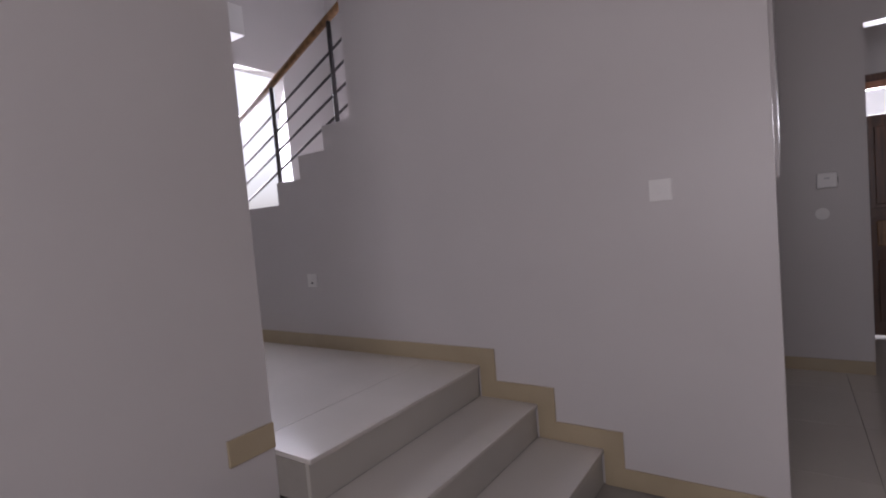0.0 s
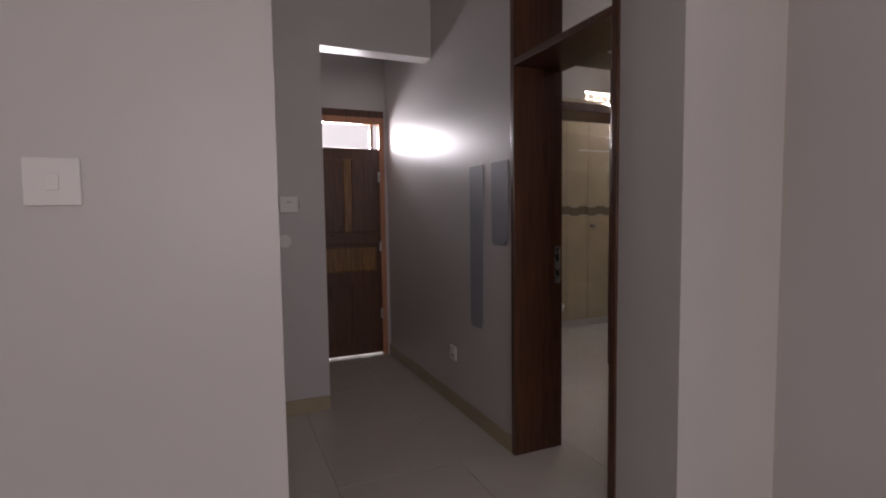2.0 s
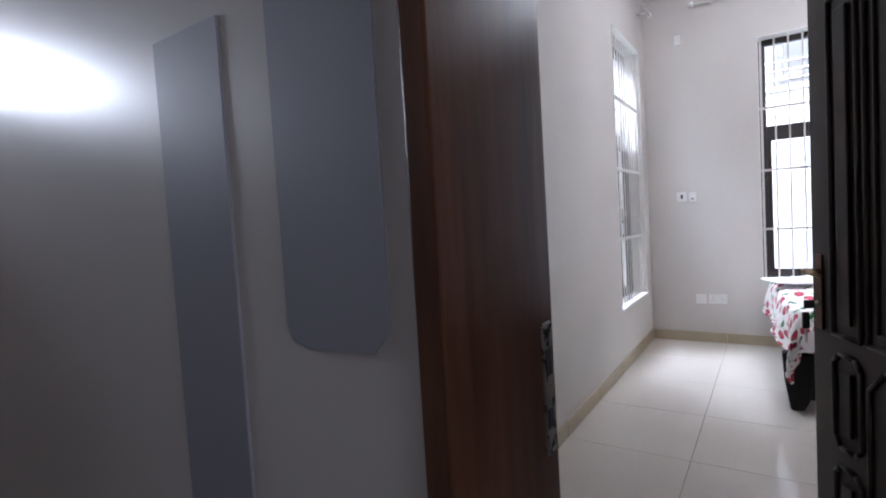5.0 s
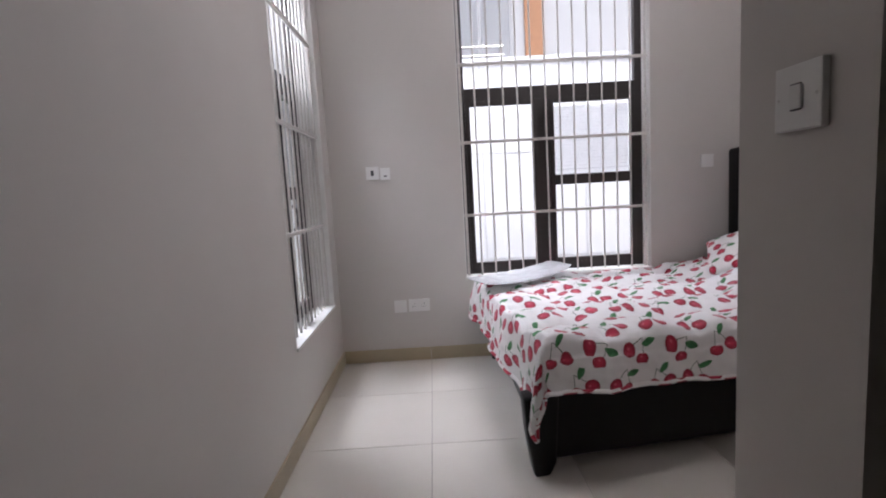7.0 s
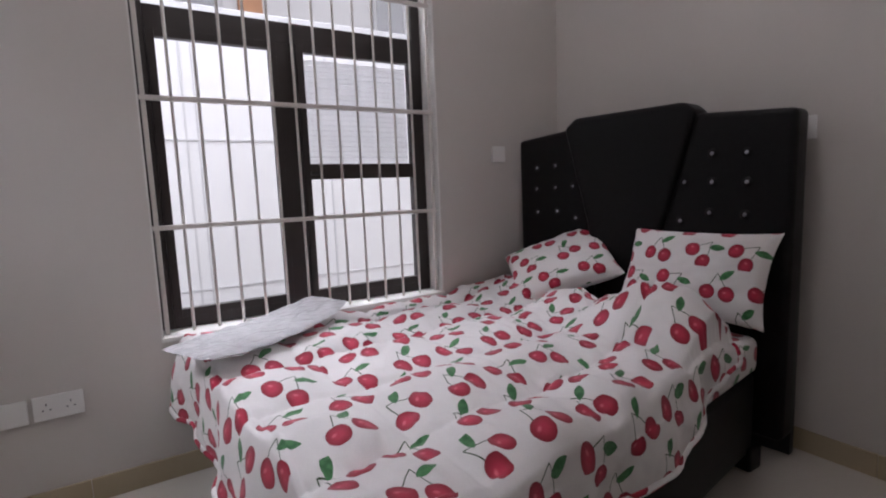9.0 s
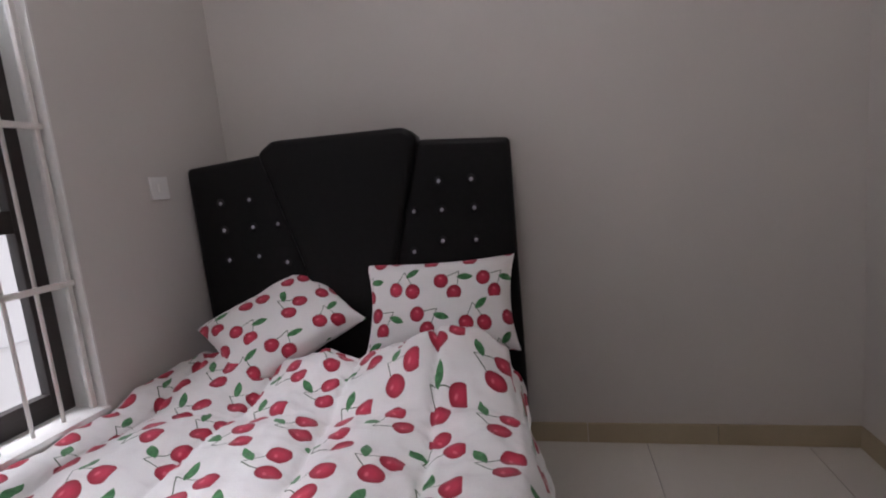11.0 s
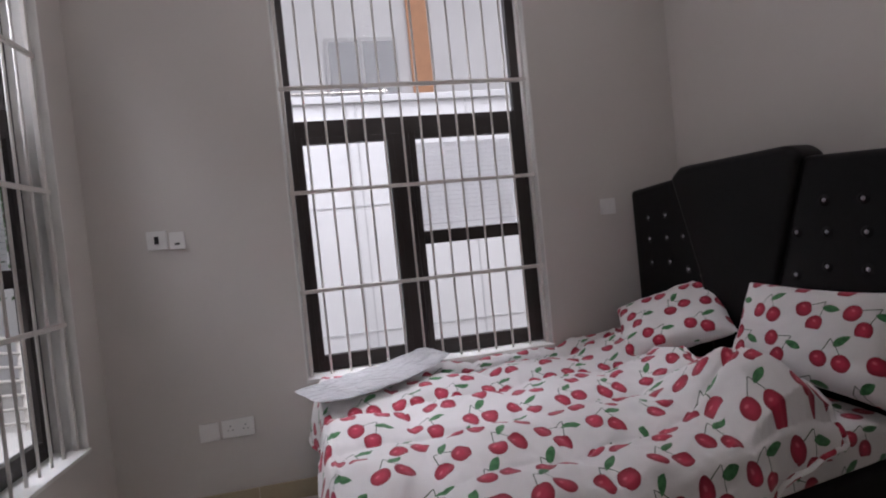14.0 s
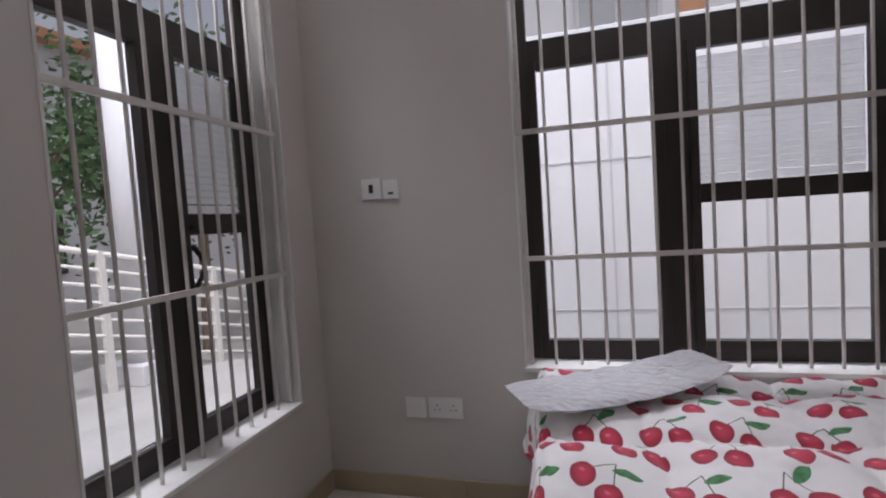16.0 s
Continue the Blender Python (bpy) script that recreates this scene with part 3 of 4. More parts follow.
# ---------------------------------------------------------------- hall steps
RISE, GO, NOSE = 0.175, 0.33, -2.24
steps = tagged(new("hall_steps"), "three grey tiled steps up to a landing", "stairs", kind="structure")
for k in range(3):
    y1, z1 = NOSE - GO * k, RISE * (k + 1)
    y0 = y1 - GO if k < 2 else -5.5
    x1 = 2.73 if k < 2 else 4.05
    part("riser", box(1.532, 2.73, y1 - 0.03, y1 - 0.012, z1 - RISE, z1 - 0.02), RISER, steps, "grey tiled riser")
    if k < 2:
        part("tread", box(1.532, 2.73, y0 - 0.012, y1, z1 - 0.02, z1, 0.004), STEP, steps, "pale tiled tread")
    else:
        part("landing", box(1.532, 2.73, -3.25, y1, z1 - 0.02, z1, 0.004), STEP, steps, "pale tiled landing")
        part("landing_back", box(1.532, 4.05, -5.5, -3.252, z1 - 0.02, z1 - 0.0005), STEP, steps, "pale tiled landing")
    part("step_core", box(1.532, 2.73, -3.2, y1 - 0.03, z1 - RISE, z1 - 0.021), GROUT, steps)
    back = y0 + SK_H if k < 2 else -5.5
    part("stepped_skirting", extrude_poly([(back, z1), (back, z1 + SK_H), (y1 + SK_H, z1 + SK_H), (y1 + SK_H, z1 - RISE), (y1, z1 - RISE), (y1, z1)],
                                          "x", 1.52, 1.532), SKIRT, steps, "beige skirting tile")

# handrail on the stepped wall
rail = thing("stair_handrail", "steel stair railing with brown wooden handrail", "railing")


def rail_z(y, up):
    return 1.50 + (y + 4.9) * 0.445 + up


part("handrail", rod((1.445, -5.3, rail_z(-5.3, 0.78)), (1.445, -3.3, rail_z(-3.3, 0.78)), 0.026), DOORGOLD, rail, "brown wooden handrail", True)
for up in (0.15, 0.29, 0.43, 0.57):
    part("rail_bar", rod((1.445, -5.3, rail_z(-5.3, up)), (1.445, -3.722, rail_z(-3.722, up)), 0.009), DARKSTEEL, rail, smooth=True)
for y in (-5.2, -4.55, -3.9):
    part("rail_post", rod((1.445, y, rail_z(y, -0.1)), (1.445, y, rail_z(y, 0.78)), 0.016), DARKSTEEL, rail, smooth=True)

# bedroom door frame
bf = door_frame("bedroom_door_frame", "reddish brown timber frame with open transom", "x", 0.425, 1.205, -0.222, 0.085, 2.07, 2.6, 0.035)
part("strike_plate", box(0.460, 0.4635, 0.035, 0.068, 0.93, 1.13, 0.001), STEEL, bf, "steel strike plate with dark latch holes")
part("latch_hole", box(0.4638, 0.465, 0.04, 0.062, 1.05, 1.09), BLACK, bf)
part("latch_hole", box(0.4638, 0.465, 0.04, 0.062, 0.97, 1.00), BLACK, bf)

# back door
bd = thing("back_door", "dark panelled hardwood door, closed, light below", "door")
DX = -1.80
for y0, y1 in ((-0.93, -0.885), (-0.28, -0.235)):
    part("frame_post", box(DX - 0.05, -1.78, y0, y1, 0, 2.26, 0.003), ARCH if y0 > -0.5 else FRAMEWOOD, bd)
part("frame_head", box(DX - 0.05, -1.778, -0.93, -0.235, 2.20, 2.262, 0.003), FRAMEWOOD, bd, "dark frame head")
part("transom_head", box(DX - 0.05, -1.782, -0.885, -0.28, 2.14, 2.20, 0.003), ARCH, bd, "pale orange timber")
part("transom_strip", box(DX - 0.05, -1.79, -0.36, -0.335, 1.92, 2.14, 0.003), ARCH, bd, "pale orange timber")
leaf_b = part("leaf", box(DX - 0.04, DX, -0.885, -0.28, 0.02, 1.92, 0.003), DOORWOOD, bd, "dark panelled door leaf")
for y0, y1, z0, z1, mt in ((-0.84, -0.62, 1.16, 1.82, DOORWOOD), (-0.545, -0.325, 1.16, 1.82, DOORWOOD), (-0.62, -0.545, 1.16, 1.82, DOORGOLD),
                           (-0.84, -0.325, 0.80, 1.02, DOORGOLD), (-0.84, -0.60, 0.14, 0.68, DOORWOOD), (-0.565, -0.325, 0.14, 0.68, DOORWOOD)):
    part("panel", box(DX, DX + 0.012, y0, y1, z0, z1, 0.006, 1), mt, leaf_b, "golden brown panel" if mt == DOORGOLD else "dark brown panel")
part("mid_rail", box(DX, DX + 0.016, -0.885, -0.28, 1.05, 1.13, 0.004, 1), DOORWOOD, leaf_b)
for z in (0.35, 0.98, 1.62):
    part("hinge", box(-1.80, -1.772, -0.296, -0.28, z, z + 0.09, 0.002), STEEL, bd)

# thermostat, round plate, switches and sockets


th = thing("thermostat", "white thermostat box on the hall wall", "thermostat")
part("body", box(-0.655, -0.62, -1.29, -1.17, 1.335, 1.445, 0.008), PLASTIC, th)
part("label_strip", box(-0.6199, -0.6192, -1.245, -1.215, 1.40, 1.41), RENDER_GREY, th)
part("side_button", box(-0.65, -0.632, -1.166, -1.17, 1.37, 1.41, 0.001), BLACK, th)
rp = thing("round_plate", "small round white plate under the thermostat", "wall plate")
part("disc", rod((-0.655, -1.262, 1.155), (-0.645, -1.262, 1.155), 0.042, 24), PLASTIC, rp)

# touched-up paint strips on the hall wall


def strip(x0, x1, z0, z1):
    pts = [(x0, z1), (x0, z0 + 0.03), (x0 + 0.012, z0 + 0.008), (x0 + 0.045, z0), (x1 - 0.03, z0 + 0.004), (x1 - 0.004, z0 + 0.03), (x1, z1)]
    return tagged(part("paint_patch", extrude_poly(pts, "y", -0.2145, -0.21), PATCH), "darker grey strip of fresh touch-up paint", "paint patch", "touch-up strips")


strip(-0.07, 0.10, 0.615, 1.60)
strip(0.205, 0.385, 1.135, 1.60)

plate("hall_switch", "white light switch on the stair wall", "switch", S, S, pose(1.52, -1.915, 1.388, 0, 0, -90), "rocker")
plate("hall_socket", "white wall socket low on the hall wall", "socket", S, S, pose(-0.343, -0.21, 0.37, 0, 0, 180), "usb")
plate("landing_socket", "white wall socket above the landing", "socket", S, S, pose(1.52, -4.21, 1.0, 0, 0, -90), "usb")
for ob in set(scene.objects) - before_hall:
    if ob.parent is None:
        ob.location += Vector((0.28, -0.365, 0))

# ---------------------------------------------------------------- bed
BX0, BX1, BY0, BY1, BTOP = 1.07, 2.93, 2.92, 4.26, 0.555


def skew(bm):
    """The bed stands slightly askew to its headboard."""
    for v in bm.verts:
        v.co.y -= 0.15 * (2.97 - v.co.x) * max(0, min(1, (BY1 - v.co.y) / (BY1 - BY0)))
    return bm


def cloth_mesh(name, nu, nv, at, uv, mat, parent=None, thick=0.0, label=""):
    """A sheet of nu by nv cells: at(i, j) gives the place and uv(i, j) the cloth's own metres, for i, j in 0..1."""
    bm = bmesh.new()
    lay = bm.loops.layers.uv.new("UVMap")
    vs = [[bm.verts.new(at(i / nu, j / nv)) for j in range(nv + 1)] for i in range(nu + 1)]
    for i in range(nu):
        for j in range(nv):
            f = bm.faces.new((vs[i][j], vs[i + 1][j], vs[i + 1][j + 1], vs[i][j + 1]))
            f.smooth = True
            for lp, (a, b) in zip(f.loops, ((i, j), (i + 1, j), (i + 1, j + 1), (i, j + 1))):
                lp[lay].uv = uv(a / nu, b / nv)
    bmesh.ops.recalc_face_normals(bm, faces=bm.faces)
    ob = part(name, bm, mat, parent, label)
    if thick:
        md = ob.modifiers.new("thickness", "SOLIDIFY")
        md.thickness, md.offset = thick, -1
    return ob


def fbm(x, y, s, k=0.0):
    return noise.fractal(Vector((x * s, y * s, k)), 1.0, 2.0, 3)


bed = thing("bed", "double bed with black leatherette base and tall buttoned headboard", "bed")
part("bed_base", skew(box(BX0 + 0.08, BX1 + 0.0, BY0 + 0.03, BY1, 0.06, 0.40, 0.035, 3)), LEATHER, bed, "black leatherette side panels", True)
# curved corner feet at the foot end
for y0, y1 in ((BY0 + 0.02, BY0 + 0.11), (BY1 - 0.06, BY1 + 0.02)):
    part("bed_foot", skew(extrude_poly([(1.10, 0), (1.17, 0), (1.20, 0.06), (1.22, 0.36), (1.06, 0.36), (1.07, 0.2)], "y", y0, y1, 0.015)), LEATHER, bed, "curved black corner leg", True)
for y0, y1 in ((BY0, BY0 + 0.07), (BY1 - 0.07, BY1)):
    part("bed_leg", box(2.86, 2.95, y0, y1, 0, 0.1, 0.01), LEATHER, bed)


def padded(points, x0, x1, rad, name, label):
    return part(name, extrude_poly(points, "x", x0, x1, rad, 3), LEATHER, bed, label, True)


HX, HC = 2.925, 3.545


def mirror(pts):
    return [(2 * HC - y - 0.03, z + (0.01 if z > 1 else 0)) for y, z in reversed(pts)]


right_pts = [(2.79, 0.10), (2.78, 1.445), (3.185, 1.475), (3.335, 0.98), (3.40, 0.45), (3.40, 0.10)]
padded(right_pts, HX, HX + 0.13, 0.028, "headboard_side", "black buttoned leatherette panel")
padded(mirror(right_pts), HX, HX + 0.13, 0.028, "headboard_side", "black buttoned leatherette panel")
centre = [(3.39, 0.45), (3.325, 0.98), (3.175, 1.485), (3.23, 1.53), (HC + 0.295, 1.535), (HC + 0.37, 1.485), (HC + 0.22, 0.98), (HC + 0.155, 0.45)]
padded(centre, HX - 0.02, HX + 0.13, 0.030, "headboard_centre", "smooth black leatherette panel")
part("headboard_back", extrude_poly([(2.80, 0.0), (2.80, 1.38), (3.23, 1.44), (3.88, 1.44), (4.23, 1.38), (4.23, 0.0)], "x", HX + 0.13, HX + 0.17), BLACK, bed)
for side in (0, 1):
    for y, z in ((3.178, 1.245), (3.035, 1.24), (3.300, 1.128), (3.176, 1.124), (3.032, 1.120), (3.318, 0.955), (3.185, 0.992), (3.036, 0.985)):
        y, z = y - 0.075, z + 0.05
        yy, z = (2 * HC - y, z) if side else (y, z)
        bm = bmesh.new()
        bmesh.ops.create_icosphere(bm, subdivisions=1, radius=0.0095, matrix=Matrix.LocRotScale((HX - 0.003, yy, z), None, (0.6, 1, 1)))
        part("crystal_button", bm, CRYSTAL, bed, "faceted crystal button")
        bm = bmesh.new()
        bmesh.ops.create_cone(bm, cap_ends=False, segments=14, radius1=0.030, radius2=0.012, depth=0.009, matrix=Matrix.Translation((HX - 0.001, yy, z)) @ pose(0, 0, 0, 0, -90))
        part("button_seat", bm, LEATHER, bed, smooth=True)

for ob in bed.children:
    if ob.name.split(".")[0] in ("headboard_side", "headboard_centre", "headboard_back", "crystal_button", "button_seat"):
        ob.matrix_basis = pose(2.975, 3.585, 0, 0, 0, 5.5) @ pose(-2.965, -3.54, 0) @ Matrix.Diagonal((1, 0.94, 0.985, 1)) @ pose(0, 0.22, 0)

mat_bm = skew(box(BX0 + 0.05, BX1, BY0 + 0.02, BY1 - 0.01, 0.40, 0.545, 0.04, 3))
lay = mat_bm.loops.layers.uv.new("UVMap")
for f in mat_bm.faces:
    for lp in f.loops:
        c = lp.vert.co
        lp[lay].uv = (c.x + 0.3, c.y + c.z)
tagged(part("mattress", mat_bm, CLOTH, smooth=True), "mattress in a white cherry-print sheet on the bed", "mattress")

OVER_S, OVER_N = 0.22, 0.03
quilt = thing("quilt", "puffy white quilt printed with red cherries, spread on the bed", "quilt")


def quilt_flat(i, j):
    """Where a point of the quilt would lie if the bed top went on; x to the head, y to the window."""
    over = OVER_S * (1 - 0.75 * max(0, i - 0.72) / 0.28)
    y = BY0 - over + j * (BY1 + OVER_N - BY0 + over)
    low = BX0 + 0.06 - 0.34 + 0.10 * j
    return low + i * (2.60 + 0.12 * j + 0.04 * math.sin(y * 5) - low), y


def crease(v):
    return 1 - abs(v)


def quilt_at(i, j):
    x, y = quilt_flat(i, j)
    x0 = BX0 + 0.09
    ex, ey, en = max(0, x0 - x), max(0, BY0 + 0.03 - y), max(0, y - BY1 + 0.02)
    d = math.hypot(ex, ey)
    # padded squares between stitched seams, puckered along the seams
    wob = 0.02 * fbm(x, y, 3, 5)
    a, b = math.pi * (y + wob - BY0 + 0.06) / 0.315, math.pi * (x + wob - 1.0) / 0.43
    ch, cross = abs(math.sin(a)), abs(math.sin(b))
    seam = math.exp(-(ch / 0.28) ** 2)
    puff = 0.074 * ch ** 0.42 * (0.55 + 0.45 * cross ** 0.4)
    puff += 0.020 * fbm(x, y, 4) + 0.012 * fbm(x, y, 11, 3)
    puff += 0.012 * (0.35 + seam) * crease(noise.noise(Vector((x * 24, y * 9, 2)))) - 0.006
    z = BTOP - 0.012 + puff
    # bunched, turned-back part before the pillows
    m1 = math.exp(-((x - 2.50) / 0.17) ** 2 - ((y - 3.16) / 0.25) ** 2)
    m2 = math.exp(-((x - 2.62) / 0.12) ** 2 - ((y - 3.70) / 0.34) ** 2)
    fold = crease(noise.noise(Vector((x * 5 + y * 3, y * 4 - x * 3, 9))))
    z += m1 * (0.135 + 0.075 * fold) + m2 * (0.03 + 0.05 * fold)
    m3 = math.exp(-((x - 2.62) / 0.22) ** 2 - ((y - 4.10) / 0.16) ** 2)
    z += m3 * (0.03 + 0.06 * fold)
    z += 0.03 * max(0, i - 0.55) * fbm(x, y, 7, 7)
    if d > 0:
        bend = 1 - math.exp(-d / 0.085)
        run = x if ey > ex else y
        out = 0.060 * bend + (0.022 * math.sin(9 * run + 1.5) + 0.010 * math.sin(23 * run)) * bend * min(1, d / 0.2) + 0.014 * fbm(x, y, 7, 2) * bend
        px, py = (x0 if ex else x), (BY0 + 0.03 if ey else y)
        nx, ny = -ex / d, -ey / d
        z = BTOP - 0.010 + puff * (1 - bend * 0.6) - max(0.0, d - 0.045) ** 1.04 + 0.010 * math.sin(6 * run)
        x, y = px + nx * out, py + ny * out
    z -= en * 0.6
    w = max(0, min(1, (BY1 - y) / (BY1 - BY0)))
    x -= 0.13 * (1 - w) * max(0, min(1, (2.2 - x) / 1.0))
    return (x, y - 0.15 * (2.97 - x) * w, max(z, 0.10))


def quilt_uv(i, j):
    return quilt_flat(i, j)


cloth_mesh("quilt_cover", 190, 160, quilt_at, quilt_uv, CLOTH, quilt, 0.016)
for nm, edge in (("foot_hem", lambda k: (0, k)), ("side_hem", lambda k: (k, 0)), ("top_hem", lambda k: (1, k))):
    pts = [Vector(quilt_at(*edge(k / 90))) for k in range(91)]

    def hem_at(u, v, pts=pts):
        k = min(89, int(u * 90))
        p, t = pts[k].lerp(pts[k + 1], u * 90 - k), (pts[k + 1] - pts[k]).normalized()
        s = t.cross(Vector((0, 0, 1))).normalized()
        c = s.cross(t)
        return p + s * 0.010 * math.cos(v * math.tau) + c * 0.010 * math.sin(v * math.tau)

    cloth_mesh(nm, 180, 8, hem_at, lambda u, v: (u * 1.6 + 0.4, v * 0.06), CLOTH, quilt, 0.0, "stitched white cherry-print hem")


def pillow(w, h, t, seed, m, label):
    ob = thing("pillow", label, "pillow", "bed pillows")

    def at(side):
        def f(i, j):
            u, v = 2 * i - 1, 2 * j - 1
            e = max(0.0, (1 - abs(u) ** 2.6)) * max(0.0, (1 - abs(v) ** 2.6))
            pin = 1 - 0.09 * (1 - abs(u) ** 2) * abs(v) ** 3
            pin2 = 1 - 0.09 * (1 - abs(v) ** 2) * abs(u) ** 3
            z = t / 2 * e ** 0.42 + (0.010 * fbm(u + seed, v, 2.2, side) + 0.004 * fbm(u, v + seed, 7, side)) * min(1, e * 4)
            return (u * w / 2 * pin2, v * h / 2 * pin, side * z)
        return f

    cover = cloth_mesh("pillowcase_front", 36, 28, at(1), lambda i, j: (i * w + seed * 0.37, j * h + seed * 0.21), CLOTH, ob)
    cloth_mesh("pillowcase_back", 36, 28, at(-1), lambda i, j: (i * w + seed * 0.37, j * h + seed * 0.21), CLOTH, ob)
    ob.matrix_basis = m
    return ob


pillow(0.63, 0.39, 0.16, 1.0, pose(2.88, 3.19, 0.775, 66, 0, -86), "white cherry-print pillow leaning on the headboard")
pillow(0.56, 0.42, 0.15, 2.6, pose(2.76, 3.84, 0.755, 38, 0, -70) @ pose(0, 0, 0, 0, 0, 32), "white cherry-print pillow lying tilted on the bed")

# flat plastic packaging at the foot of the bed
bag = thing("plastic_packaging", "clear crinkled plastic package lying on the quilt", "packaging")


def bag_at(side):
    def f(i, j):
        u, v = 2 * i - 1, 2 * j - 1
        e = max(0.0, 1 - abs(u) ** 4) * max(0.0, 1 - abs(v) ** 3)
        z = 0.019 * e ** 0.5 + 0.007 * fbm(u * 2, v, 3, side) * min(1, e * 5)
        return (u * 0.38, v * 0.14 * (1 - 0.3 * abs(u) ** 5), side * z + 0.03 * u * u + 0.006 * fbm(u * 3, v * 2, 2, 5))
    return f


cloth_mesh("film", 40, 20, bag_at(1), lambda i, j: (i, j), FILM, bag)
cloth_mesh("film", 40, 20, bag_at(-1), lambda i, j: (i, j), FILM, bag)
part("folded_contents", box(-0.24, 0.24, -0.095, 0.095, -0.009, 0.009, 0.006), WHITE, bag, "white folded contents")
bag.matrix_basis = pose(1.30, 3.99, 0.648, 3, -2, 31)

# ---------------------------------------------------------------- open bedroom door
LW, LH = 1.02, 2.05
leaf = thing("bedroom_door", "dark brown embossed steel door standing open", "door", at=(1.564, 0.163, 0), turn=math.degrees(math.atan2(0.909, -0.416)))
slab = part("door_leaf", box(0, LW, -0.04, 0, 0.012, LH, 0.004), LEAF, leaf)


def raised(points, label=""):
    """A raised moulding with a sunk groove: two nested outlines in local x-z."""
    bm = extrude_poly(points, "y", 0.0, 0.011, 0.005, 2)
    return part("moulding", bm, LEAF, slab, label)


def ring(points, w=0.018):
    """A raised band that follows a closed outline."""
    cx, cz = sum(p[0] for p in points) / len(points), sum(p[1] for p in points) / len(points)
    bm = bmesh.new()
    n = len(points)
    for k in range(n):
        rod((points[k][0], 0.002, points[k][1]), (points[(k + 1) % n][0], 0.002, points[(k + 1) % n][1]), w / 2, 8, bm)
    return part("raised_band", bm, LEAF, slab, smooth=True)


def rect(a, b, c, d):
    return [(a, c), (b, c), (b, d), (a, d)]


def octagon(a, b, c, d, k=0.05):
    return [(a + k, c), (b - k, c), (b, c + k), (b, d - k), (b - k, d), (a + k, d), (a, d - k), (a, c + k)]


for a, b in ((0.775, 0.905), (0.12, 0.25)):
    ring(rect(a, b, 0.86, 1.90))
    raised(rect(a + 0.035, b - 0.035, 0.90, 1.86))
    ring(octagon(a, b, 0.50, 0.80, 0.03))
    raised(rect(a + 0.04, b - 0.04, 0.55, 0.75))
    ring(octagon(a, b, 0.12, 0.44, 0.03))
    raised(rect(a + 0.04, b - 0.04, 0.17, 0.39))
ring(rect(0.33, 0.74, 0.86, 1.90))
ring(rect(0.37, 0.70, 0.90, 1.86), 0.012)
ring(octagon(0.33, 0.74, 0.12, 0.80, 0.07))
raised(octagon(0.41, 0.66, 0.22, 0.70, 0.06))
# embossed flower and sprays on the middle panel
for k in range(12):
    a = k * math.tau / 12
    part("petal", rod((0.535 + 0.015 * math.cos(a), 0.003, 1.58 + 0.02 * math.sin(a)), (0.535 + 0.05 * math.cos(a), 0.003, 1.58 + 0.075 * math.sin(a)), 0.0022, 6, r2=0.0045), LEAF, slab, smooth=True)
for s in (-1, 1):
    for zc in (1.36, 1.76):
        bm = bmesh.new()
        last = None
        for k in range(9):
            a = k / 8
            p = (0.535 + s * (0.02 + 0.05 * math.sin(a * 3.1)), 0.003, zc - 0.09 + 0.18 * a)
            if last:
                rod(last, p, 0.0026, 6, bm)
            last = p
        part("embossed_spray", bm, LEAF, slab, smooth=True)
hd = part("handle_plate", box(0.955, 0.995, 0.0, 0.008, 0.86, 1.11, 0.003), COPPER, leaf, "copper handle plate")
bm = rod((0.975, 0.0, 1.055), (0.975, 0.05, 1.055), 0.009)
rod((0.975, 0.05, 1.055), (0.935, 0.055, 1.058), 0.010, 12, bm)
rod((0.935, 0.055, 1.058), (0.885, 0.05, 1.048), 0.010, 12, bm, 0.007)
part("lever", bm, BRASS, hd, "worn brass lever", True)
part("lock_cylinder", rod((0.975, 0.006, 0.945), (0.975, 0.02, 0.945), 0.010, 14), STEEL, hd, smooth=True)
ky = part("key", box(0.973, 0.977, 0.018, 0.052, 0.93, 0.958, 0.001), BLACK, hd, "key in the lock")
part("hanging_key", box(0.970, 0.979, 0.036, 0.058, 0.862, 0.918, 0.004), BLACK, hd, "black key hanging from the ring")
part("hanging_key", rod((0.975, 0.047, 0.865), (0.975, 0.047, 0.815), 0.004, 8), STEEL, hd)

# ---------------------------------------------------------------- bathroom
toilet = thing("toilet", "white ceramic toilet with closed lid", "toilet", at=(-1.597, 0.87, 0), turn=-90)


def loft(rings, cap=True):
    bm = bmesh.new()
    vs = [[bm.verts.new(p) for p in r] for r in rings]
    n = len(rings[0])
    for a, b in zip(vs, vs[1:]):
        for k in range(n):
            f = bm.faces.new((a[k], a[(k + 1) % n], b[(k + 1) % n], b[k]))
            f.smooth = True
    bm.faces.new(vs[0]), bm.faces.new(vs[-1])
    bmesh.ops.recalc_face_normals(bm, faces=bm.faces)
    return bm


def oval(cy, rx, ry, z, n=28):
    return [(rx * math.cos(a), cy + ry * math.sin(a), z) for a in (k * math.tau / n for k in range(n))]


